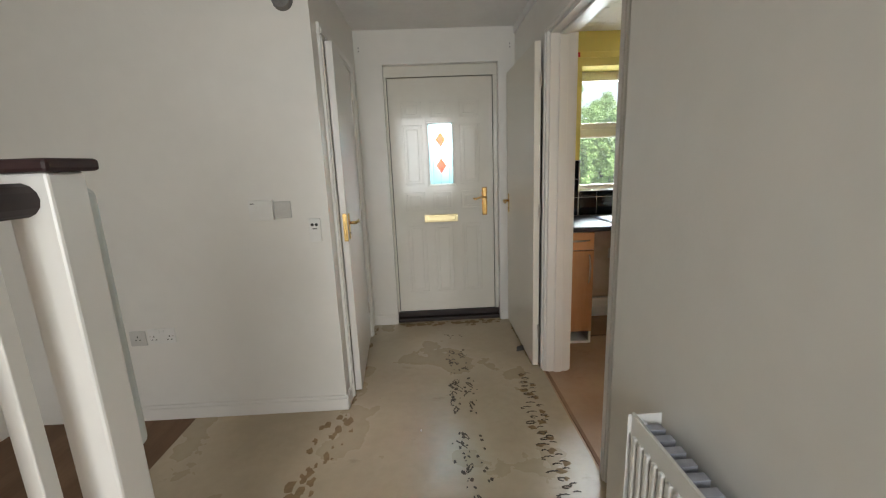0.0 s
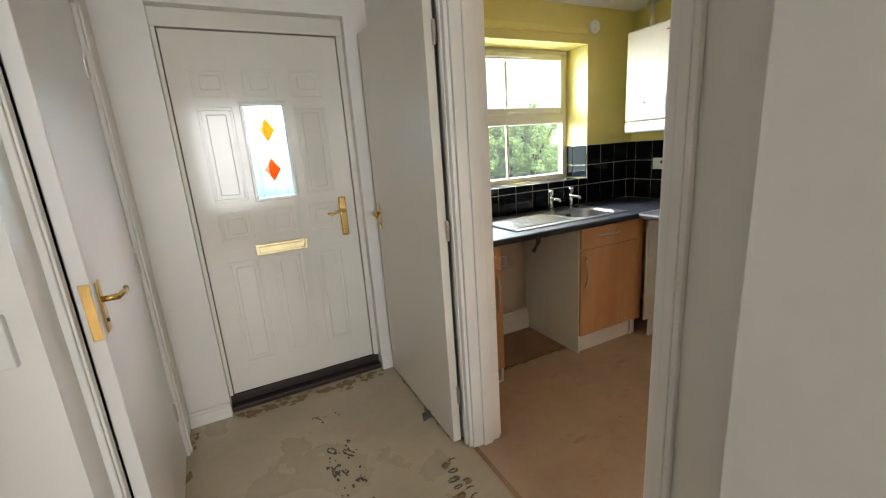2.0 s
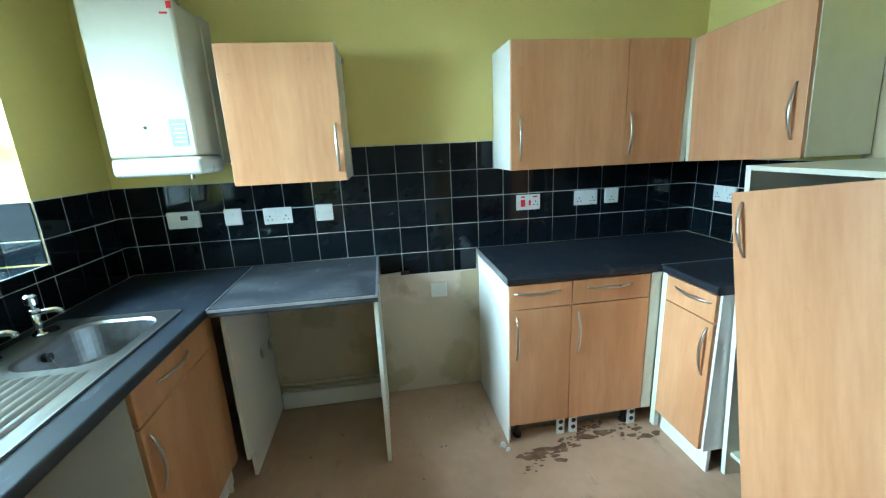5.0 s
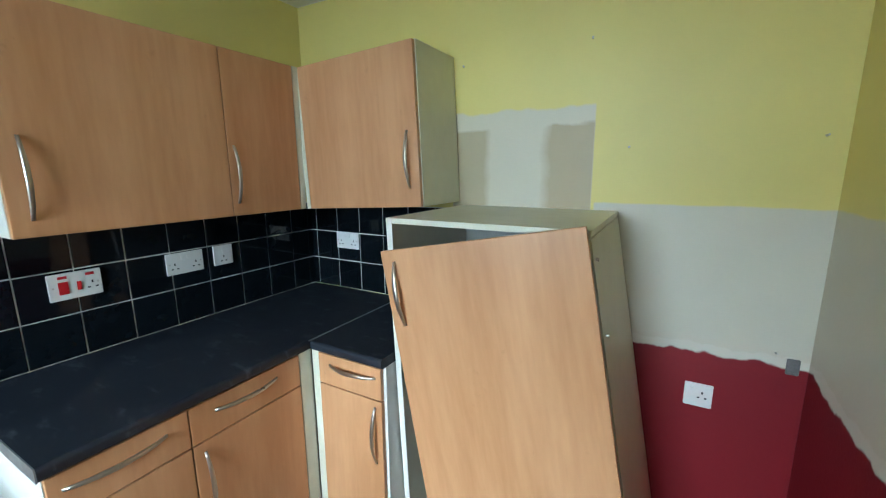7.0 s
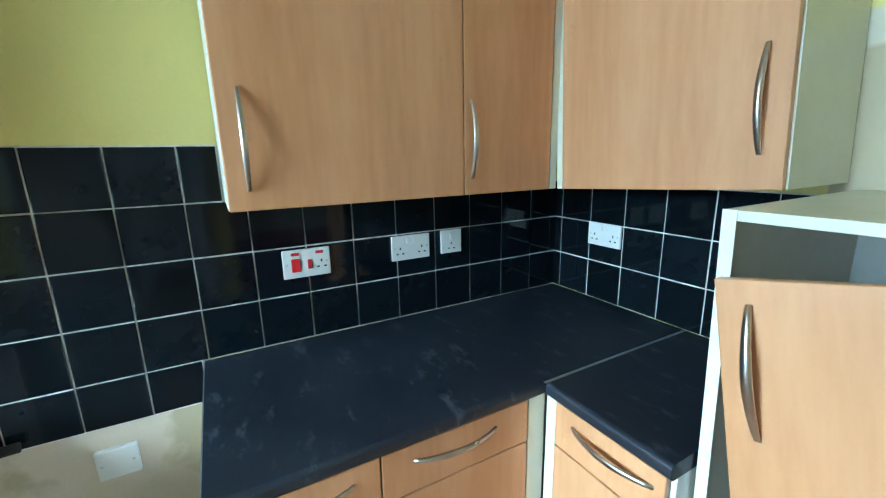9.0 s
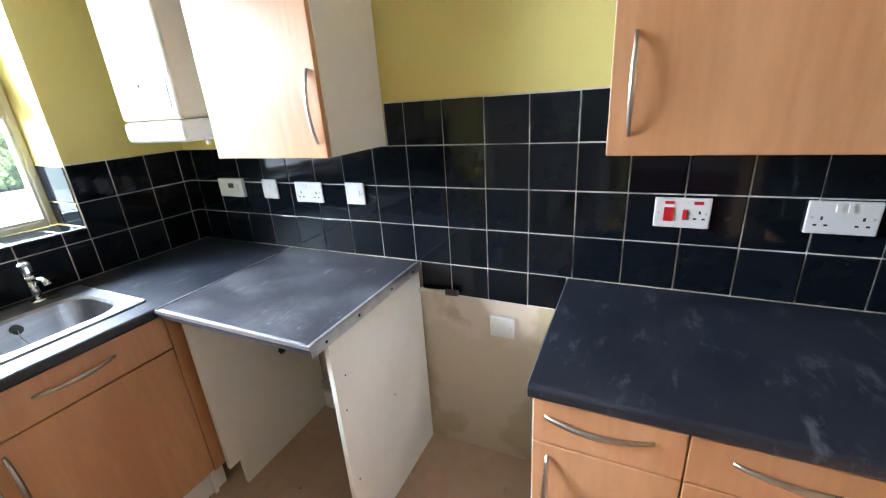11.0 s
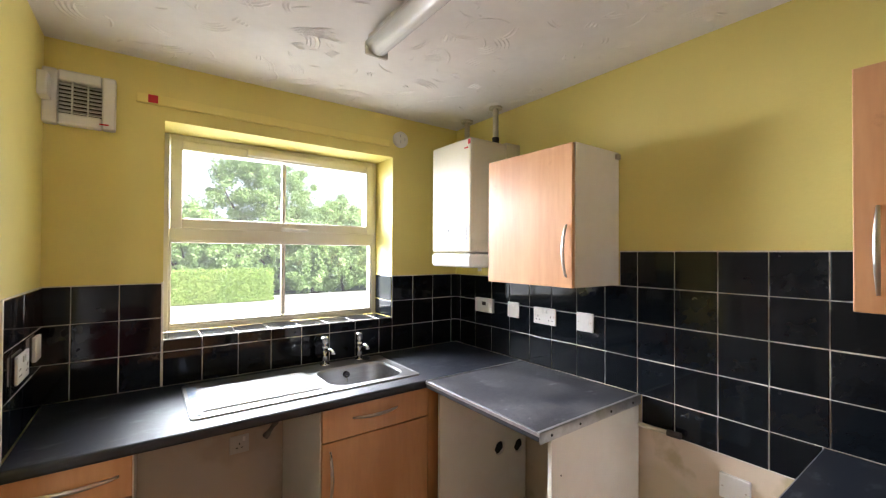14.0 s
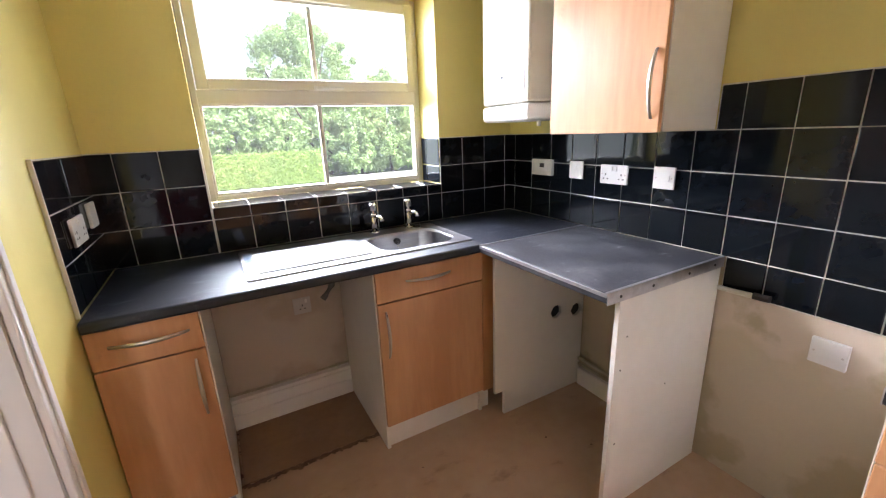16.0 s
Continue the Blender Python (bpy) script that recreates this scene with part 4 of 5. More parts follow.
worktop("worktop", -0.655, 1.957, -0.012, 2.636, "W", M_worktop_old, "dusty black worktop piece with metal edge strip on white panels")
st = thing("end_strip", pose(-0.655, 1.957, 0.862), "screwed aluminium strip on the worktop end", "trim strip")
part("strip", bx(0, -0.003, 0, 0.643, 0, 0.040), M_alu, st)
part("strip", bx(-0.003, -0.003, 0.036, 0.643, 0.008, 0.041), M_alu, st)
for x in (0.06, 0.22, 0.42, 0.58):
    part("screw", cyl(bmesh.new(), (x, -0.005, 0.018), (x, 0, 0.018), 0.005, n=8), M_black, st)
single_joint(-0.655, 2.634, 0.8995, -0.012, 2.641, 0.9025, bevel=0.001)
single("front_strip", bx(-0.659, 1.957, 0.888, -0.654, 2.636, 0.899), M_alu, "thin metal strip along the worktop front", "trim strip")

# sink with drainer
sk = thing("sink", pose(-1.592, 2.735, 0.900), "stainless steel inset sink with ribbed drainer", "sink")
SW, SD = 0.972, 0.455
BX0, BX1, BY0, BY1 = 0.545, 0.925, 0.045, 0.345
bm = bmesh.new()
def rr(x0, y0, x1, y1, r, z, n=9):
    pts = []
    for cx, cy, a in ((x1 - r, y1 - r, 0), (x0 + r, y1 - r, 90), (x0 + r, y0 + r, 180), (x1 - r, y0 + r, 270)):
        pts += [(cx + r * math.cos(radians(a + 90 * k / n)), cy + r * math.sin(radians(a + 90 * k / n)), z) for k in range(n + 1)]
    return [bm.verts.new(q) for q in pts]
def bridge(a, b):
    for k in range(len(a)):
        bm.faces.new((a[k], a[(k + 1) % len(a)], b[(k + 1) % len(b)], b[k]))
o0, o1, o2 = rr(0, 0, SW, SD, 0.02, 0.0), rr(0.002, 0.002, SW - 0.002, SD - 0.002, 0.02, 0.006), rr(0.012, 0.012, SW - 0.012, SD - 0.012, 0.016, 0.004)
bridge(o0, o1)
bridge(o1, o2)
i0 = rr(BX0, BY0, BX1, BY1, 0.09, 0.004)
bridge(o2, i0)
i1, i2, i3 = rr(BX0 + 0.006, BY0 + 0.006, BX1 - 0.006, BY1 - 0.006, 0.086, -0.006), rr(BX0 + 0.02, BY0 + 0.02, BX1 - 0.02, BY1 - 0.02, 0.08, -0.13), rr(BX0 + 0.05, BY0 + 0.05, BX1 - 0.05, BY1 - 0.05, 0.04, -0.15)
bridge(i0, i1)
bridge(i1, i2)
bridge(i2, i3)
bm.faces.new(i3)
bmesh.ops.recalc_face_normals(bm, faces=bm.faces)
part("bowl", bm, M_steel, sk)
for k in range(9):
    y = 0.07 + k * 0.034
    bm = bmesh.new()
    n = 4
    rows = []
    for x, h in ((0.03, 0.0), (0.06, 0.009), (0.48, 0.009), (0.51, 0.0)):
        rows.append([bm.verts.new((x, y + 0.012 * (j / n * 2 - 1), 0.004 + h * math.sin(math.pi * j / n))) for j in range(n + 1)])
    for a, b in zip(rows, rows[1:]):
        for j in range(n):
            bm.faces.new((a[j], b[j], b[j + 1], a[j + 1]))
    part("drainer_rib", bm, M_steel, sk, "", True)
part("overflow", cyl(bmesh.new(), (0.72, 0.343, -0.035), (0.72, 0.318, -0.035), 0.016), M_black, sk, "dark round overflow")
part("film", bx(0.014, 0.03, 0.0055, 0.05, 0.40, 0.0068), M_film, sk, "torn strip of blue protective film")
part("waste", cyl(bmesh.new(), (0.73, 0.19, -0.151), (0.73, 0.19, -0.146), 0.032), M_chrome, sk)
part("plug", cyl(bmesh.new(), (0.87, 0.405, 0.003), (0.87, 0.405, 0.016), 0.022, 0.018), M_black, sk, "black rubber plug")
bm = tube(bmesh.new(), [(0.72, 0.32, -0.035), (0.715, 0.305, -0.06), (0.73, 0.29, -0.10), (0.75, 0.25, -0.145)], 0.0015, 6)
part("plug_chain", bm, M_chrome, sk)


def tap(m):
    tp = thing("pillar_tap", m, "chrome pillar tap on the sink", "tap", "sink taps")
    bm = bmesh.new()
    cyl(bm, (0, 0, 0), (0, 0, 0.008), 0.024, n=18)
    cyl(bm, (0, 0, 0.008), (0, 0, 0.085), 0.014, 0.013, n=16)
    cyl(bm, (0, 0, 0.085), (0, 0, 0.10), 0.016, n=16)
    part("body", bm, M_chrome, tp, "", True)
    bm = tube(bmesh.new(), [(0, 0, 0.082), (0.006, -0.03, 0.088), (0.012, -0.06, 0.088), (0.015, -0.072, 0.082), (0.016, -0.076, 0.07)], 0.0105, 12)
    part("spout", bm, M_chrome, tp, "", True)
    bm = bmesh.new()
    cyl(bm, (0, 0, 0.10), (0, 0, 0.118), 0.009, n=12)
    cyl(bm, (0, 0, 0.116), (0, 0, 0.146), 0.017, 0.019, n=16)
    cyl(bm, (0, 0, 0.146), (0, 0, 0.154), 0.019, 0.011, n=16)
    part("tap_head", bm, M_chrome, tp)
    return tp


tp = tap(pose(-0.955, 3.15, 0.905))
copy_thing(tp, pose(-0.760, 3.15, 0.905))

# ---- boiler ----
bo = thing("boiler", pose(0, 0, 0), "wall-hung cream gas boiler with white lower flap", "boiler")
part("case", bx(-0.362, 2.668, 1.505, -0.10, 3.022, 2.112, bevel=0.012), M_boiler, bo)
part("back_frame", bx(-0.11, 2.66, 1.46, -0.004, 3.03, 2.118, bevel=0.003), M_boiler, bo)
bm = bx(-0.366, 2.664, 1.424, -0.10, 3.026, 1.502, bevel=0.02, seg=3)
part("control_flap", bm, M_plastic, bo, "white rounded control flap")
part("lens", cyl(bmesh.new(), (-0.3625, 2.86, 1.625), (-0.3655, 2.86, 1.625), 0.007, n=12), M_black, bo)
part("label", bx(-0.3645, 2.70, 1.545, -0.3618, 2.765, 1.655), M_grey, bo, "pale printed label")
for k in range(5):
    part("print_line", bx(-0.3655, 2.707, 1.56 + k * 0.018, -0.3640, 2.755 - 0.008 * (k % 2), 1.566 + k * 0.018), M_plastic, bo)
part("red_mark", bx(-0.3645, 2.69, 2.055, -0.3618, 2.72, 2.062), M_red, bo)
bm = bx(-0.3645, 2.672, 2.075, -0.3618, 2.69, 2.10)
part("red_mark", bm, M_red, bo)
bm = bmesh.new()
cyl(bm, (-0.2, 2.78, 1.425), (-0.2, 2.78, 1.40), 0.011)
part("valve_stub", bm, M_nickel, bo)
for k, (x, y) in enumerate(((-0.075, 3.05), (-0.10, 2.76))):
    pp = thing("flue_pipe", pose(x, y, 2.118), "short painted pipe rising into the ceiling", "pipe", "boiler pipes")
    bm = bmesh.new()
    cyl(bm, (0, 0, 0), (0, 0, KC - 2.118), 0.016, n=14)
    part("pipe", bm, M_pipe, pp, "", True)
    part("collar", cyl(bmesh.new(), (0, 0, KC - 2.118 - 0.012), (0, 0, KC - 2.118), 0.038, n=18), M_pipe, pp)
    part("joint", cyl(bmesh.new(), (0, 0, 0.0), (0, 0, 0.05), 0.020, n=14), M_sill, pp, "dark corroded joint")


# ---- sockets and switches ----
def plate_thing(name, m, w, h, label, category, d=0.009, material=None):
    """A wall plate facing -y in its own axes, its base point at the middle of its back."""
    t = thing(name, m, label, category, "wall plates")
    part("plate", bx(-w / 2, -d, -h / 2, w / 2, 0, h / 2, bevel=0.003), material or M_plastic, t)
    return t


def pins(t, x, z, d=0.009):
    for a, b, w, h in ((0, 0.011, 0.005, 0.009), (-0.011, -0.008, 0.008, 0.005), (0.011, -0.008, 0.008, 0.005)):
        part("pin_slot", bx(x + a - w / 2, -d - 0.0006, z + b - h / 2, x + a + w / 2, -d + 0.001, z + b + h / 2), M_black, t)


def rocker(t, x, z, w=0.012, h=0.02, material=None, d=0.009):
    part("rocker", bx(x - w / 2, -d - 0.004, z - h / 2, x + w / 2, -d + 0.001, z + h / 2, bevel=0.0015), material or M_plastic, t)


def screws(t, w, d=0.009):
    for s in (-1, 1):
        part("screw", cyl(bmesh.new(), (s * (w / 2 - 0.012), -d - 0.001, 0), (s * (w / 2 - 0.012), -d + 0.001, 0), 0.0035, n=8), M_nickel, t)


def double_socket(m, label="white double socket on black tiles"):
    t = plate_thing("double_socket", m, 0.148, 0.088, label, "socket")
    for s in (-1, 1):
        pins(t, s * 0.042, -0.012)
        rocker(t, s * 0.012, 0.026)
    screws(t, 0.148)
    return t


def at_east(y, z, x=-0.010):
    return pose(x, y, z, 0, 0, EAST)


ck = plate_thing("cooker_switch", at_east(1.058, 1.153), 0.145, 0.090, "white cooker switch with red rockers", "switch")
rocker(ck, -0.034, -0.004, 0.026, 0.042, M_red)
rocker(ck, 0.008, -0.004, 0.012, 0.03, M_red)
for x in (-0.034, 0.04):
    part("neon", bx(x - 0.012, -0.011, 0.027, x + 0.012, -0.008, 0.036), M_red, ck)
pins(ck, 0.045, -0.008)
screws(ck, 0.145)
double_socket(at_east(0.698, 1.158))
sp = plate_thing("fused_spur", at_east(0.532, 1.160), 0.088, 0.088, "white fused spur switch on black tiles", "switch")
rocker(sp, 0, 0.02, 0.014, 0.024)
pins(sp, 0, -0.018)
t = double_socket(pose(-0.275, SY + 0.012 - 0.002, 1.165, 0, 0, SOUTH))
ju = plate_thing("junction_plate", at_east(1.612, 0.660, -0.001), 0.096, 0.088, "white blank outlet plate on bare plaster", "outlet plate", 0.016)
screws(ju, 0.096, 0.016)
tm = plate_thing("timer_switch", at_east(2.938, 1.180), 0.158, 0.086, "white timer switch with small window on tiles", "switch", 0.02)
part("window", bx(-0.012, -0.0215, 0.0, 0.022, -0.019, 0.022), M_sill, tm)
part("knob", bx(0.03, -0.026, -0.02, 0.055, -0.02, 0.02, bevel=0.003), M_plastic, tm)
sw = plate_thing("fused_spur", at_east(2.697, 1.178), 0.088, 0.088, "white fused spur switch on black tiles", "switch")
rocker(sw, 0, 0.015, 0.012, 0.02)
double_socket(at_east(2.470, 1.170))
sw = plate_thing("switch", at_east(2.225, 1.172), 0.092, 0.090, "white cooker isolator switch on black tiles", "switch")
rocker(sw, 0.02, 0.0, 0.012, 0.024)
screws(sw, 0.092)
rs = plate_thing("single_socket", pose(-1.901, SY - 0.001, 0.725, 0, 0, SOUTH), 0.088, 0.088, "white socket on the dark red wall", "socket")
pins(rs, 0.012, 0.0)
rocker(rs, -0.02, 0.022)
us = plate_thing("single_socket", pose(-1.345, NY - 0.001, 0.56), 0.086, 0.086, "off-white socket under the worktop", "socket", material=M_oldplastic)
pins(us, 0.0, -0.008)
rocker(us, 0.02, 0.024)
wp = double_socket(pose(WX + 0.010, 2.90, 1.13, 0, 0, 90))
wp2 = plate_thing("fused_spur", pose(WX + 0.010, 3.10, 1.15, 0, 0, 90), 0.088, 0.088, "white fused spur switch on black tiles", "switch", 0.012)
rocker(wp2, 0, 0.02)

# waste hose and pipes
structure("floor_recess", bx(-1.735, 2.815, 0.0, -1.145, NY - 0.051, 0.0035), M_oldfloor, "darker brown old flooring left under the worktop", "floor")
single("heating_pipe", tube(bmesh.new(), [(-1.74, NY - 0.028, 0.181), (-1.45, NY - 0.03, 0.178), (-1.147, NY - 0.028, 0.182)], 0.0055, 10), M_pipe, "old painted pipe lying on the boxed skirting under the worktop", "pipe", "heating pipes", smooth=True)
structure("trim_boxing", bx(-1.744, NY - 0.056, 0.0, -1.146, NY - 0.0505, 0.085, bevel=0.002), M_trim, "lower step of the white boxed skirting", "trim")
single("waste_hose", tube(bmesh.new(), [(-1.235, 2.95, 0.862), (-1.239, 2.95, 0.80), (-1.25, 2.95, 0.745), (-1.285, 2.95, 0.70), (-1.295, 2.95, 0.69)], 0.014, 12), M_concrete, "grey waste hose hanging under the worktop", "hose", smooth=True)
bm = tube(bmesh.new(), [(-0.02, 1.957, 0.780), (-0.03, 1.90, 0.784), (-0.03, 1.83, 0.788)], 0.009, 10)
gp = single("gas_pipe", bm, M_pipe, "capped painted pipe end beside the tiles", "pipe", smooth=True)
cap = part("cap", cyl(bmesh.new(), (-0.03, 1.835, 0.788), (-0.03, 1.785, 0.790), 0.013, n=10), M_sill, gp, "dark sooty pipe cap")
for z, y1 in ((0.125, 1.985), (0.158, 1.985)):
    single("heating_pipe", tube(bmesh.new(), [(-0.035, 2.59, z), (-0.035, 2.3, z - 0.002), (-0.035, y1, z)], 0.009, 10), M_pipe, "painted pipe running along the wall behind the machine space", "pipe", "heating pipes", smooth=True)
structure("baseboard", bx(-0.045, 1.985, 0, -0.001, 2.59, 0.105, bevel=0.006), M_trim, "white boxed skirting behind the machine space", "baseboard")

# ---- ceiling lamp, fan, alarm ----
lp = thing("strip_light", pose(-1.005, 1.27, KC), "fluorescent strip light with clear ribbed cover on the ceiling", "ceiling light")
part("spine", bx(-0.032, 0, -0.042, 0.032, 1.215, 0, bevel=0.004), M_plastic, lp)
bm = bmesh.new()
n = 10
def half(i):
    return [Vector((0.047 * math.cos(math.pi * k / n), 0, -0.034 - 0.046 * math.sin(math.pi * k / n))) for k in range(n + 1)]
sweep(bm, [(0, 0.004, 0), (0, 1.211, 0)], half)
part("cover", bm, M_diff, lp, "clear yellowed plastic cover", True)
for y in (0.0, 1.197):
    part("end_cap", bx(-0.049, y, -0.083, 0.049, y + 0.018, -0.03, bevel=0.008), M_oldplastic, lp)

fan = thing("extractor_fan", pose(-1.943, NY, 2.108), "square white extractor fan with slatted grille", "extractor fan")
part("housing", ring(-0.112, -0.108, 0.112, 0.108, 0.045, -0.045, 0, 0.008), M_plastic, fan)
part("cavity", bx(-0.07, -0.006, -0.065, 0.07, 0, 0.065), M_sill, fan)
for k in range(8):
    bm = bx(-0.068, -0.008, -0.002, 0.068, 0.008, 0.002)
    bmesh.ops.transform(bm, matrix=pose(0, -0.03, -0.054 + k * 0.0155, 35), verts=bm.verts)
    part("slat", bm, M_oldplastic, fan)
for x in (-0.024, 0.024):
    part("bar", bx(x - 0.002, -0.042, -0.065, x + 0.002, -0.02, 0.065), M_plastic, fan)
part("red_mark", bx(0.06, -0.0468, -0.092, 0.09, -0.045, -0.086), M_red, fan)
single("fan_switch", bx(WX, 3.12, 2.08, WX + 0.03, 3.20, 2.17, bevel=0.005), M_plastic, "white fan isolator box in the wall corner", "switch")
al = thing("smoke_alarm", pose(-0.452, NY, 2.205), "round white alarm sounder on the yellow wall", "alarm")
bm = bmesh.new()
cyl(bm, (0, 0, 0), (0, -0.022, 0), 0.049, n=28)
cyl(bm, (0, -0.022, 0), (0, -0.03, 0), 0.047, 0.036, n=28)
part("body", bm, M_plastic, al)
for a in (0, 120, 240):
    x, z = 0.02 * math.cos(radians(a)), 0.02 * math.sin(radians(a))
    part("slot", bx(x - 0.002, -0.0315, z - 0.008, x + 0.002, -0.029, z + 0.008), M_grey, al)

for x, z in ((-1.606, 1.605), (-2.136, 1.622), (-1.461, 1.986), (-0.95, 1.95), (-2.1, 0.93)):
    single("wall_screw", cyl(bmesh.new(), (x, SY, z), (x - 0.003, SY + 0.012, z + 0.002), 0.0035, n=8), M_nickel, "rusty old screw standing in the painted wall", "screw", "wall screws")
single("crust", bx(WX2 + 0.025, SY, 0.865, WX2 + 0.06, SY + 0.010, 0.92, bevel=0.004), M_concrete, "lump of old filler on the wall corner", "filler")

# ---- hall fittings ----
th = plate_thing("thermostat", pose(-3.795, TY, 1.178), 0.122, 0.105, "white thermostat box on the off-white wall", "thermostat", 0.028)
part("print_line", bx(-0.05, -0.029, 0.034, -0.03, -0.0275, 0.038), M_black, th)
bp = plate_thing("blank_plate", pose(-3.690, TY, 1.176), 0.088, 0.088, "grey-white blank switch plate", "outlet plate", 0.012, M_oldplastic)
screws(bp, 0.088, 0.012)
rc = plate_thing("wall_control", pose(-3.53, TY, 1.062), 0.060, 0.122, "small white handset with two black buttons", "remote control", 0.02)
for x in (-0.011, 0.011):
    part("button", cyl(bmesh.new(), (x, -0.019, 0.03), (x, -0.023, 0.03), 0.008, n=14), M_black, rc)
part("badge", bx(-0.012, -0.0212, 0.006, 0.012, -0.0195, 0.011), M_black, rc)
double_socket(pose(-4.43, TY, 0.51), "white double socket on the off-white wall")
sg = plate_thing("single_socket", pose(-4.56, TY, 0.50), 0.086, 0.086, "grey-white socket plate on the off-white wall", "socket", material=M_oldplastic)
pins(sg, 0, 0)
hs = plate_thing("light_switch", pose(HX, 2.98, 1.16, 0, 0, EAST), 0.086, 0.086, "white light switch on the hall wall", "switch")
rocker(hs, 0, 0)
hd = thing("heat_detector", pose(-3.575, TY, 2.17), "dark grey round detector on the wall", "detector")
part("body", cyl(bmesh.new(), (0, 0, 0), (0, -0.035, 0), 0.05, 0.044, n=24), M_concrete, hd)
for x in (-3.447, -2.21):
    for z in (2.25, 2.275):
        single("wall_screw", cyl(bmesh.new(), (x + 0.03 * (1 if x < -3 else -1), NY, z), (x + 0.03 * (1 if x < -3 else -1), NY - 0.004, z), 0.004, n=8), M_black, "small dark screw hole in the hall wall", "screw", "wall screws")


def radiator(name, m, L, H, label):
    rd = thing(name, m, label, "radiator")
    bm = bx(0, -0.012, 0.0, L, 0.0, H, bevel=0.004)
    k = 0
    while 0.03 + k * 0.033 < L - 0.03:
        x = 0.03 + k * 0.033
        box(bm, x - 0.010, -0.022, 0.03, x + 0.010, -0.010, H - 0.05, bevel=0.005)
        k += 1
    part("panel", bm, M_rad, rd)
    part("end_cover", bx(-0.004, -0.022, 0.0, 0.0, 0.075, H, bevel=0.002), M_rad, rd)
    part("top_rail", bx(0, -0.014, H, L, -0.004, H + 0.008, bevel=0.002), M_rad, rd)
    for i in range(int(L / 0.045)):
        part("convector_fin", bx(0.02 + i * 0.045, 0.004, 0.02, 0.045 + i * 0.045, 0.06, H - 0.02), M_grey, rd)
    part("bracket", bx(0.1, 0.0, H * 0.7, 0.14, 0.088, H * 0.75), M_rad, rd)
    part("bleed_valve", cyl(bmesh.new(), (0.02, 0.02, H - 0.03), (-0.014, 0.02, H - 0.03), 0.012, n=12), M_chrome, rd)
    for x in (0.05, L - 0.05):
        part("pipe", cyl(bmesh.new(), (x, 0.03, -0.15), (x, 0.03, 0.02), 0.0075, n=10), M_pipe, rd)
    return rd


radiator("radiator", pose(HX2 - 0.088, 0.845, 0.15, 0, 0, -90), 1.1, 0.52, "white ribbed panel radiator on the hall wall")

# stair newel, handrail and spindles
nw = thing("stair_newel", pose(-3.514, 0.505, 0), "white painted stair newel post with dark cap", "newel post")
part("post", bx(-0.035, -0.035, 0, 0.035, 0.035, 1.392, bevel=0.005), M_trim, nw)
part("cap", bx(-0.05, -0.05, 1.392, 0.05, 0.05, 1.412, bevel=0.006), M_darkwood, nw, "dark stained wooden cap")
hr = thing("handrail", pose(-3.524, 0.47, 1.352), "dark stained rounded wooden handrail", "handrail")
bm = bmesh.new()
def rail(i):
    return [Vector((0.028 * math.cos(2 * math.pi * k / 14), 0, 0.026 * math.sin(2 * math.pi * k / 14))) for k in range(14)]
sweep(bm, [(0, 0, 0), (0, -0.6, 0.0), (0, -1.3, 0.0)], rail)
part("rail", bm, M_darkwood, hr, "", True)
sp = thing("spindle", pose(-3.522, 0.392, 0), "square white painted stair spindle", "spindle", "stair spindles")
part("shaft", bx(-0.013, -0.013, 0, 0.013, 0.013, 1.335, bevel=0.002), M_trim, sp)
for k in range(1, 12):
    copy_thing(sp, pose(-3.522, 0.392 - 0.1 * k, 0.0))
single("post_cover", bx(-3.64, 0.62, 0.78, -3.585, 0.70, 1.365, bevel=0.022, seg=3), M_mint, "off-white rounded plastic cover behind the newel", "cover", m=None)
single("post_cover_stand", bx(-3.62, 0.645, 0.0, -3.60, 0.675, 0.79), M_oldplastic, "thin stand under the plastic cover", "stand")
vt = thing("radiator_valve", pose(-4.70, TY - 0.07, 0.0), "white thermostatic radiator valve and pipes", "valve")
part("pipe", cyl(bmesh.new(), (0, 0, 0), (0, 0, 0.12), 0.008, n=10), M_pipe, vt)
bm = bmesh.new()
cyl(bm, (0, 0, 0.10), (0, 0, 0.19), 0.024, 0.02, n=14)
part("head", bm, M_plastic, vt)
part("pipe", cyl(bmesh.new(), (0, 0, 0.19), (0, 0, 0.42), 0.008, n=10), M_rad, vt)


# ---- floor residue: flat irregular dabs of adhesive and stains ----
def dabs(name, spots, material, label):
    """Thin uneven blots (x, y, radius, stretch along y) on the floor."""
    rnd = random.Random(len(spots) * 7 + 3)
    bm = bmesh.new()
    for x, y, r, s in spots:
        n = 9
        vs = []
        for k in range(n):
            a, q = 2 * math.pi * k / n, r * rnd.uniform(0.45, 1.15)
            vs.append(bm.verts.new((x + q * math.cos(a), y + s * q * math.sin(a), 0.0012 + 0.0004 * rnd.random())))
        c = bm.verts.new((x, y, 0.0022))
        for k in range(n):
            bm.faces.new((vs[k], vs[(k + 1) % n], c))
    ob = single(name, bm, material, label, "floor stain", kind="stuff")
    return ob


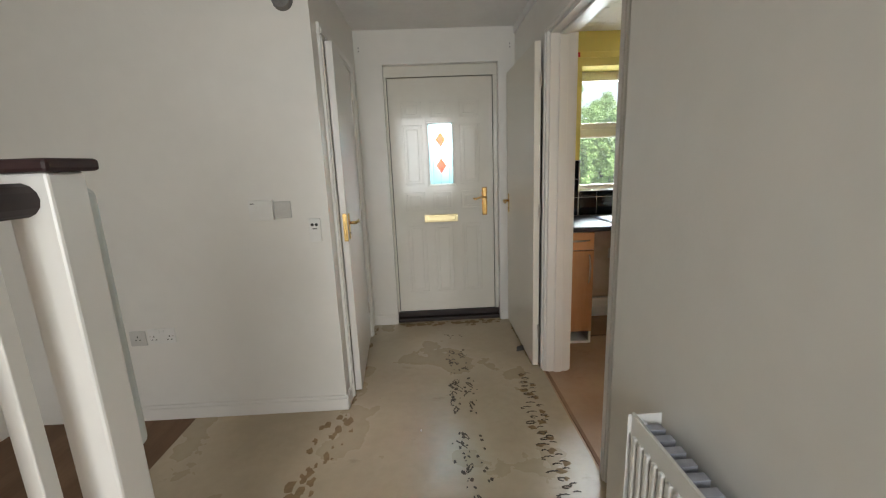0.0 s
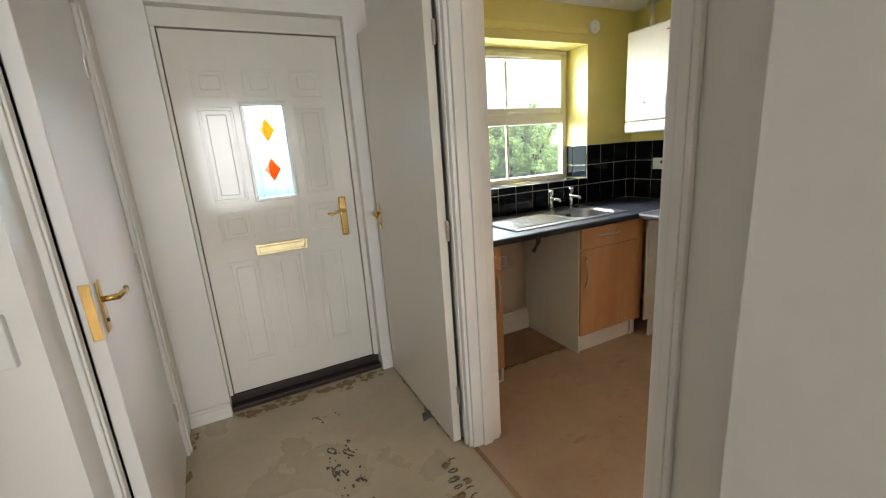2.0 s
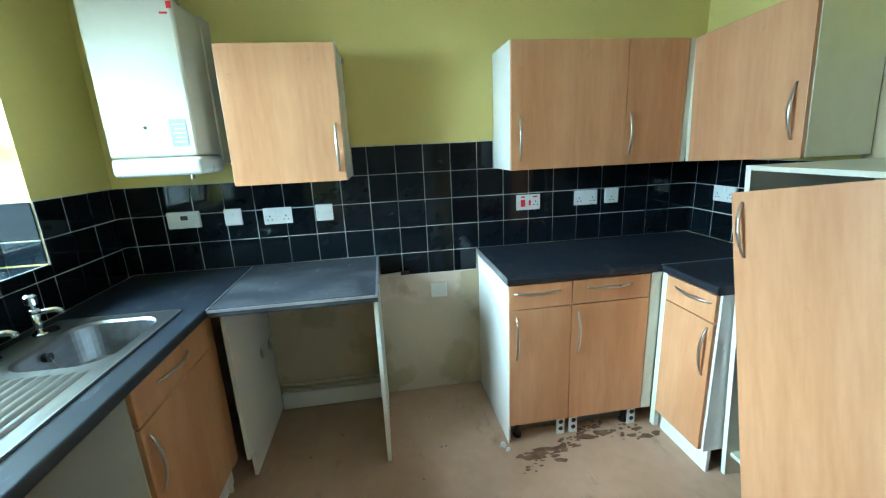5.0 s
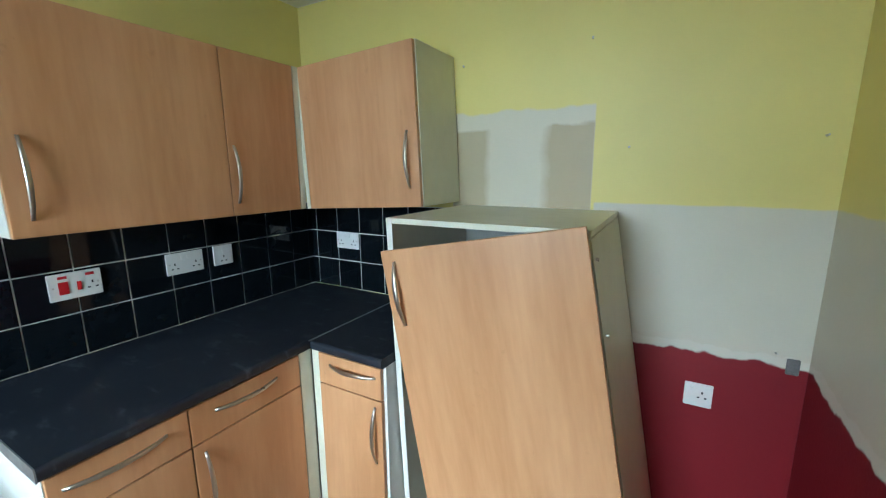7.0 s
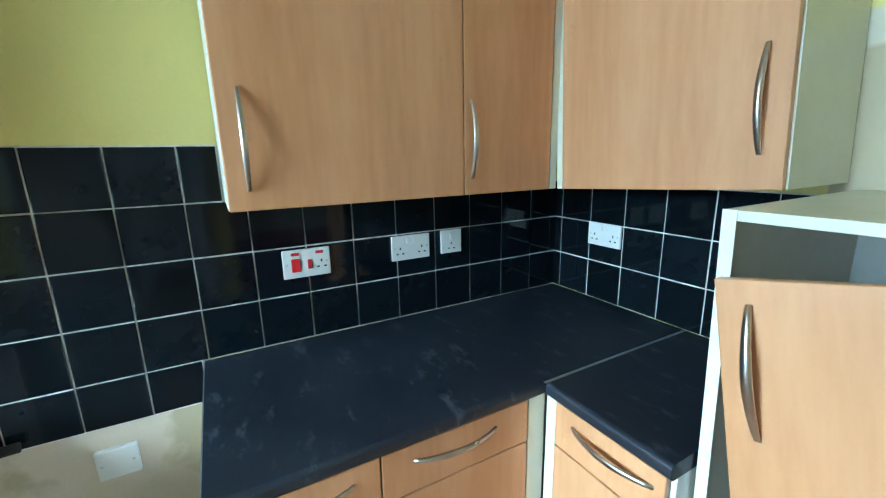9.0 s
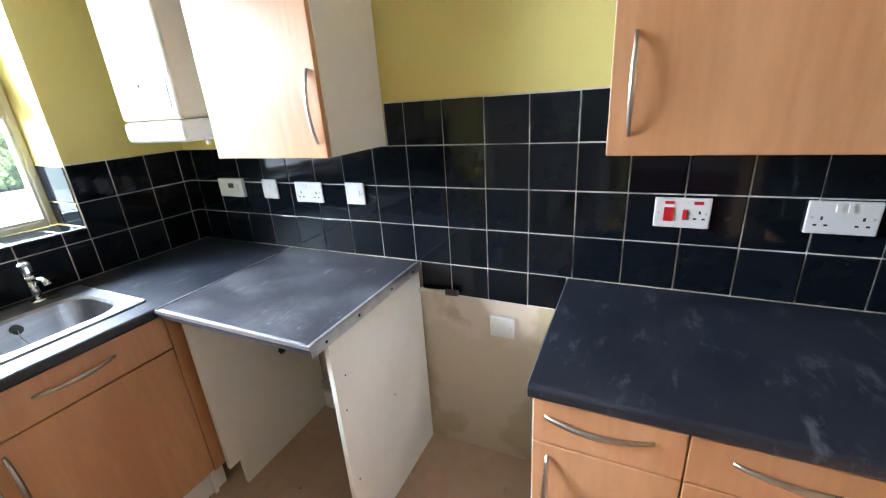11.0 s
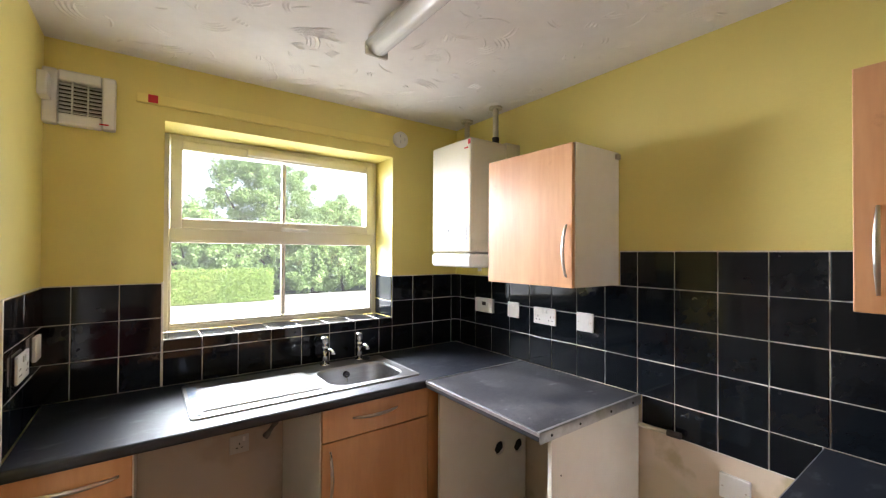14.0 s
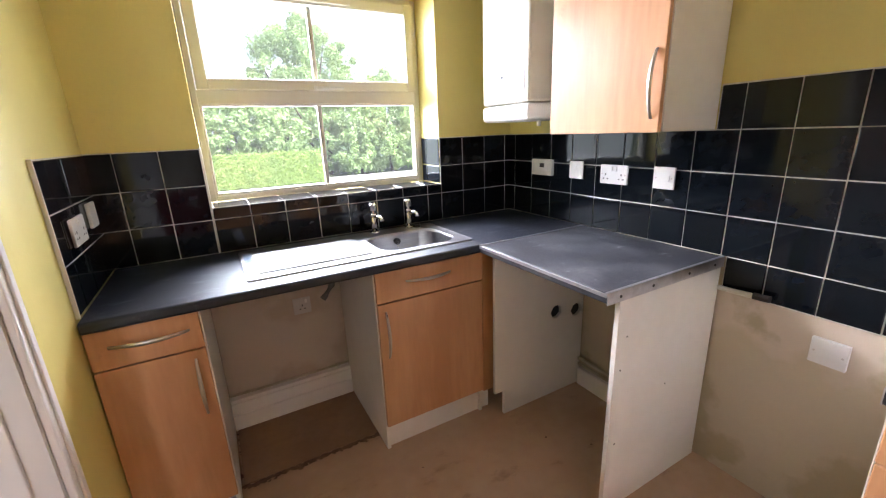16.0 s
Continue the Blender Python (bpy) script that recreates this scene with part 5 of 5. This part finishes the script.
def loops(name, marks, material, label):
    """Thin uneven rings (x, y, half width, half length, band) of dried adhesive on the floor, left by a tool."""
    rnd = random.Random(len(marks) * 5 + 1)
    bm = bmesh.new()
    for x, y, w, h, band in marks:
        n, lean, gap = 16, rnd.uniform(-0.7, 0.7), rnd.choice((0, 3, 6, 8))
        rings = []
        for k in range(n + 1 - gap):
            a, q = 2 * math.pi * k / n + lean, 1 + 0.2 * math.sin(3 * k + x * 90)
            c = Vector((x + q * w * math.cos(a) + lean * q * h * math.sin(a), y + q * h * math.sin(a), 0.0014))
            d = Vector((math.cos(a), math.sin(a), 0)) * band * rnd.uniform(0.5, 1.3)
            rings.append((bm.verts.new(c - d), bm.verts.new(c + Vector((0, 0, 0.0012))), bm.verts.new(c + d)))
        for p0, p1 in zip(rings, rings[1:]):
            bm.faces.new((p0[0], p0[1], p1[1], p1[0]))
            bm.faces.new((p0[1], p0[2], p1[2], p1[1]))
    return single(name, bm, material, label, "floor stain", kind="stuff")


rnd = random.Random(11)
spots, marks = [], []
for y0, y1, x in ((2.93, 2.99, -2.80), (2.50, 2.66, -2.82), (2.36, 2.46, -2.80), (1.92, 2.24, -2.81), (1.38, 1.72, -2.80), (0.9, 1.3, -2.78)):
    y = y0
    while y < y1:
        if rnd.random() < 0.7:
            marks.append((x + rnd.gauss(0, 0.012), y, rnd.uniform(0.007, 0.02), rnd.uniform(0.02, 0.05), 0.0045))
        if rnd.random() < 0.35:
            marks.append((x + 0.085 + rnd.gauss(0, 0.012), y + rnd.uniform(-0.02, 0.04), rnd.uniform(0.010, 0.02), rnd.uniform(0.02, 0.04), 0.006))
        for k in range(7):
            spots.append((x + rnd.choice((-0.01, 0.0, 0.085)) + rnd.gauss(0, 0.018), y + rnd.uniform(-0.04, 0.04), rnd.uniform(0.004, 0.012), 1.4))
        y += rnd.uniform(0.06, 0.10)
loops("adhesive_residue", marks, M_glue, "dark looping trowel marks of dried adhesive on the hall floor")
dabs("adhesive_residue", spots, M_glue, "dark dried adhesive blots along the hall floor")
spots, fine = [], []
y = 1.05
while y < 2.28:
    x = -2.36 + 0.03 * math.sin(y * 3)
    fine.append((x - 0.018 + rnd.gauss(0, 0.012), y, rnd.uniform(0.014, 0.03), rnd.uniform(0.006, 0.012), 0.0045))
    if rnd.random() < 0.6:
        fine.append((x + 0.028 + rnd.gauss(0, 0.01), y + 0.014, 0.016, rnd.uniform(0.005, 0.01), 0.004))
    if rnd.random() < 0.6:
        spots.append((x + rnd.gauss(0, 0.03), y, rnd.uniform(0.015, 0.035), 0.8))
    y += 0.045
for k in range(70):
    spots.append((rnd.uniform(FL, FR), 3.21 + rnd.gauss(0, 0.02), rnd.uniform(0.012, 0.035), 0.8))
for k in range(60):
    spots.append((HX - 0.03 - abs(rnd.gauss(0, 0.02)), rnd.uniform(2.4, 3.2), rnd.uniform(0.01, 0.03), 1.5))
for k in range(30):
    spots.append((LX + 0.015 + abs(rnd.gauss(0, 0.012)), rnd.uniform(2.05, 3.2), rnd.uniform(0.006, 0.018), 1.8))
for k in range(34):
    spots.append((-3.55 + rnd.gauss(0, 0.05) + 0.1 * k / 34, 1.25 + 0.7 * k / 34, rnd.uniform(0.006, 0.03), 1.6))
dabs("adhesive_residue", spots, M_tan, "tan dried adhesive along the hall floor edges")
loops("adhesive_residue", fine, M_glue, "rows of dark ribbed adhesive by the doorway")
spots = []
for k in range(60):
    f = k / 60
    spots.append((-0.78 + 0.27 * f + rnd.gauss(0, 0.012), 1.35 - 0.55 * f + rnd.gauss(0, 0.01), rnd.uniform(0.003, 0.009), 1.6))
for k in range(40):
    f = k / 40
    spots.append((-0.60 + rnd.gauss(0, 0.025), 0.66 + 0.45 * f, rnd.uniform(0.004, 0.013), 1.3))
for k in range(60):
    spots.append((-1.74 + 0.6 * k / 60 + rnd.gauss(0, 0.006), 2.80 + rnd.gauss(0, 0.006), rnd.uniform(0.005, 0.016), 0.8))
for k in range(110):
    spots.append((-1.73 + 0.59 * k / 110 + rnd.gauss(0, 0.004), 2.806 + rnd.gauss(0, 0.004), rnd.uniform(0.008, 0.017), 0.6))
for k in range(26):
    spots.append((-1.725 + rnd.gauss(0, 0.008), 2.8 + 0.4 * k / 26, rnd.uniform(0.004, 0.012), 1.6))
    spots.append((-1.155 + rnd.gauss(0, 0.008), 2.8 + 0.3 * k / 26, rnd.uniform(0.004, 0.012), 1.6))
for k in range(16):
    spots.append((rnd.uniform(-1.9, -0.2), rnd.uniform(1.4, 2.6), rnd.uniform(0.003, 0.007), 1))
rnd_d = random.Random(41)
for k in range(38):
    y = rnd_d.uniform(0.58, 1.36)
    spots.append((-0.655 + 0.05 * math.sin(9 * y) + rnd_d.gauss(0, 0.035), y, rnd_d.uniform(0.006, 0.024), rnd_d.uniform(1.2, 3.0)))
dabs("floor_stain", spots, M_stain, "dark brown liquid stains on the kitchen floor")
bm = bmesh.new()
for k, (x, y, z) in enumerate(((0, 0, 0), (0.07, 0.01, 0.004), (0.085, 0.05, 0.03), (0.01, 0.04, 0.02))):
    bm.verts.new((x, y, z))
bm.verts.ensure_lookup_table()
bm.faces.new(bm.verts)
bmesh.ops.solidify(bm, geom=bm.faces[:], thickness=0.004)
single("flooring_scrap", bm, M_concrete, "torn scrap of grey flooring by the skirting", "debris", m=pose(-2.33, 2.60, 0.002))
for x, y, s in ((-0.60, 1.395, 0.02), (-0.635, 1.38, 0.014), (-3.02, 1.75, 0.008)):
    bm = bmesh.new()
    bmesh.ops.create_icosphere(bm, subdivisions=2, radius=s)
    for v in bm.verts:
        v.co *= 0.7 + 0.6 * noise.noise(v.co * 60 + Vector((x, y, 0)))
        v.co.z = max(v.co.z, -s * 0.4)
    single("plaster_crumb", bm, M_plastic, "crumb of white plaster on the floor", "debris", m=pose(x, y, s * 0.4))

# ---- outside ----
gd = structure("ground", bx(-160, NY + TH, -0.6, 160, 400, -0.22), M_grass, "grass ground reaching into the distance", "ground")
M_sky = bpy.data.materials.new("bright_overcast_sky")
M_sky.use_nodes = True
em = M_sky.node_tree.nodes.new("ShaderNodeEmission")
em.inputs[0].default_value, em.inputs[1].default_value = (0.95, 0.98, 1.0, 1), 0.62
M_sky.node_tree.links.new(em.outputs[0], M_sky.node_tree.nodes["Material Output"].inputs[0])
structure("backdrop", bx(-220, 240, -5, 220, 241, 140), M_sky, "bright hazy white sky far beyond the trees", "sky")
structure("road", bx(-60, NY + TH, -0.3, 60, 17.4, -0.15), M_road, "sunlit pale paved drive outside the window", "road")


def leaves(bm, count, place, size, rnd):
    for _ in range(count):
        c, nrm = place()
        s = size * rnd.uniform(0.6, 1.4)
        u = nrm.orthogonal().normalized()
        u = Matrix.Rotation(rnd.uniform(0, 6.28), 3, nrm) @ u
        v = nrm.cross(u)
        q = [bm.verts.new(c + u * s), bm.verts.new(c + v * s * 0.55 + nrm * s * 0.15), bm.verts.new(c - u * s), bm.verts.new(c - v * s * 0.55 + nrm * s * 0.15)]
        bm.faces.new(q)


def rvec(rnd):
    return Vector((rnd.gauss(0, 1), rnd.gauss(0, 1), rnd.gauss(0, 1))).normalized()


def tree(name, x, y, h, spread, base, seed, label, count, size, material):
    rnd = random.Random(seed)
    t = thing(name, pose(x, y, -0.22), label, "tree" if h > 3 else "shrub")
    bm = bmesh.new()
    tips = []
    for k in range(9):
        a = rnd.uniform(0, 6.28)
        d = rnd.uniform(0.2, 0.8) * spread
        top = Vector((d * math.cos(a), d * math.sin(a) * 0.6, h * rnd.uniform(0.55, 0.92)))
        pts = [Vector((0.08 * math.cos(a), 0.08 * math.sin(a), 0)), Vector((top.x * 0.3, top.y * 0.3, top.z * 0.45)), Vector((top.x * 0.7, top.y * 0.7, top.z * 0.75)), top]
        rad = [0.09, 0.06, 0.04, 0.012]
        sweep(bm, pts, lambda i: [Vector((rad[i] * math.cos(2 * math.pi * j / 7), rad[i] * math.sin(2 * math.pi * j / 7), 0)) for j in range(7)])
        tips.append(top)
    part("trunk", bm, M_bark, t)
    clumps = []
    for k in range(260):
        a, f = rnd.uniform(0, 6.28), rnd.random() ** 0.6
        z = rnd.uniform(base, 1.0)
        wide = spread * max(0.0, 1 - abs(2 * (z - base) / (1 - base) - 0.85) ** 2.4 * 0.78) ** 0.5 * f * rnd.uniform(0.75, 1.1)
        clumps.append((Vector((wide * math.cos(a), wide * math.sin(a) * 0.6, z * h * (1 - 0.12 * f))), rnd.uniform(0.05, 0.15) * spread))
    bm = bmesh.new()

    def place():
        c, r = rnd.choice(clumps)
        n = rvec(rnd)
        return c + n * r * rnd.random() ** 0.4, (n + rvec(rnd) * 0.8 + Vector((0, 0, 0.5))).normalized()
    leaves(bm, count, place, size, rnd)
    part("crown", bm, material, t)


tree("tree", 3.2, 24.0, 7.6, 3.8, 0.22, 3, "broad green leafy tree behind the hedge", 40000, 0.075, M_leaf)
tree("tree", 8.6, 26.5, 5.4, 3.2, 0.2, 8, "lower leafy tree behind the hedge", 20000, 0.08, M_leaf)
rs_ = random.Random(21)
for k in range(13):
    tree("shrub", -6.5 + k * 1.5 + rs_.uniform(-0.4, 0.4), 18.8 + rs_.uniform(-0.6, 1.2), rs_.uniform(2.9, 3.7), 1.8, 0.06, 40 + k,
         "dense bright green shrub behind the clipped hedge", 13000, 0.075, M_leaf)
hg = thing("hedge", pose(-2.5, 16.2, -0.15), "clipped bright green hedge along the drive", "hedge")
rnd = random.Random(2)
bm = bmesh.new()
def hedge_place():
    x = rnd.uniform(-9, 4.3)
    if rnd.random() < 0.55:
        return Vector((x, -0.45 + rnd.gauss(0, 0.05), rnd.uniform(0.05, 1.0))), (Vector((0, -1, 0.4)) + rvec(rnd) * 0.7).normalized()
    return Vector((x, rnd.uniform(-0.5, 0.5), 1.0 + rnd.gauss(0, 0.045))), (Vector((0, -0.2, 1)) + rvec(rnd) * 0.7).normalized()
leaves(bm, 26000, hedge_place, 0.05, rnd)
box(bm, -9, -0.38, 0.0, 4.3, 0.4, 0.93)
part("foliage", bm, M_hedge, hg)

# ---- tiles: last, one mesh for each size ----
TP, TJ = 0.153, 0.0042
tile_mesh = {}


def tile(parent, m, w, h):
    """A glazed tile facing -y in its own axes, lower corner at the origin."""
    key = (round(w, 3), round(h, 3))
    if key not in tile_mesh:
        me = bpy.data.meshes.new("tile")
        b = 0.0025
        v = [(0, 0, 0), (w, 0, 0), (w, 0, h), (0, 0, h), (0, -0.0022, 0), (w, -0.0022, 0), (w, -0.0022, h), (0, -0.0022, h),
             (b, -0.0034, b), (w - b, -0.0034, b), (w - b, -0.0034, h - b), (b, -0.0034, h - b)]
        f = [(8, 9, 10, 11)]
        for k in range(4):
            f += [(k, (k + 1) % 4, 4 + (k + 1) % 4, 4 + k), (4 + k, 4 + (k + 1) % 4, 8 + (k + 1) % 4, 8 + k)]
        me.from_pydata(v, [], f)
        me.materials.append(M_tile)
        tile_mesh[key] = me
    ob = new("tile", tile_mesh[key])
    ob.parent = parent
    ob.matrix_basis = m @ pose(rt.uniform(-0.0006, 0.0006), rt.uniform(-0.0008, 0.0), rt.uniform(-0.0006, 0.0006), rt.gauss(0, 0.25), 0, rt.gauss(0, 0.25))


rt = random.Random(9)


def tiling(parent, turn, columns, rows, skip=None):
    """columns, rows: joint lines; turn(u, z): pose of a tile whose lower corner is at u along the wall."""
    for u0, u1 in zip(columns, columns[1:]):
        for z0, z1 in zip(rows, rows[1:]):
            if u1 - u0 > 0.012 and z1 - z0 > 0.012 and not (skip and skip((u0 + u1) / 2, (z0 + z1) / 2)):
                tile(parent, turn(u0 + TJ / 2, z0 + TJ / 2), u1 - u0 - TJ, z1 - z0 - TJ)


def lines(first, lo, hi):
    """Joint lines at the tile pitch through first, cut at lo and hi."""
    out = [lo]
    k = math.ceil((lo - first) / TP - 1e-6)
    while first + k * TP < hi - 1e-6:
        if first + k * TP > lo + 0.004:
            out.append(first + k * TP)
        k += 1
    return out + [hi]


def grout(name, *a):
    structure(name, bx(*a), M_grout, "pale grout bed behind the black tiles", "grout")


R0, R3, R4 = 0.9, 0.9 + 3 * TP, 0.9 + 4 * TP
low = 0.9 - 0.132
# east wall: local x runs south, so columns count from the north end
e = lambda u, z: pose(-0.004, NY - u, z, 0, 0, EAST)
cols = lines(NY - 1.36, 0.0, NY - SY)
tiling(wall_east, e, cols, [R0, R0 + TP, R0 + 2 * TP, R3])
tiling(wall_east, e, [NY - 2.052] + [c for c in cols if NY - 2.05 < c < NY - 1.26] + [NY - 1.266], [R3, R4])
tiling(wall_east, e, [NY - 1.952] + [c for c in cols if NY - 1.95 < c < NY - 1.38] + [NY - 1.377], [low, R0])
grout("grout_1", -0.004, SY, R0, 0, NY, R3 + 0.002)
grout("grout_2", -0.004, 1.264, R3 + 0.002, 0, 2.054, R4 + 0.003)
grout("grout_3", -0.004, 1.376, low - 0.003, 0, 1.953, R0)
# south wall, behind the corner
s = lambda u, z: pose(-u, SY + 0.004, z, 0, 0, SOUTH)
tiling(wall_south, s, lines(0.045, 0.004, 0.952), [R0, R0 + TP, R0 + 2 * TP, R3])
grout("grout_4", -0.953, SY, R0, -0.004, SY + 0.004, R3 + 0.002)
# north wall round the window
nn = lambda u, z: pose(u, NY - 0.004, z)
left = lines(-1.966, WX + 0.004, WL - 0.004)
tiling(wall_north, nn, left, [R0, R0 + TP, R0 + 2 * TP, R3])
tiling(wall_north, nn, lines(-1.966, WL - 0.004, WR), [R0, R0 + TP, WB - 0.004])
tiling(wall_north, nn, lines(-0.352, WR, -0.004), [R0, R0 + TP, R0 + 2 * TP, R3])
grout("grout_5", WX, NY - 0.004, R0, WL, NY, R3 + 0.002)
grout("grout_6", WL, NY - 0.004, R0, WR, NY, WB)
grout("grout_7", WR, NY - 0.004, R0, -0.004, NY, R3 + 0.002)
# window board and right reveal
grout("grout_8", WL + 0.001, NY, WB - 0.012, WR - 0.001, 3.475, WB - 0.006)
for u0, u1 in zip(*(lambda c: (c, c[1:]))(lines(-1.966, WL + 0.006, WR - 0.006))):
    if u1 - u0 > 0.012:
        tile(wall_north, Matrix.Translation((u0 + TJ / 2, NY - 0.010, WB - 0.006)) @ Matrix.Rotation(radians(-90), 4, "X"), u1 - u0 - TJ, 0.222)
rv = lambda u, z: pose(WR - 0.001, NY + 0.216 - u, z, 0, 0, EAST)
tiling(wall_north, rv, [0.0, 0.066, 0.216], [WB, R0 + 2 * TP, R3])
# west wall, beside the window wall
w_ = lambda u, z: pose(WX + 0.004, 2.70 + u, z, 0, 0, 90)
tiling(wall_west, w_, lines(0.095, 0.0, NY - 2.704), [R0, R0 + TP, R0 + 2 * TP, R3])
grout("grout_9", WX, 2.697, R0, WX + 0.004, NY - 0.004, R3 + 0.002)
structure("trim_tiles", bx(WX, 2.690, R0, WX + 0.012, 2.697, R3 + 0.004, bevel=0.002), M_plastic, "white edge trim beside the tiles", "trim")
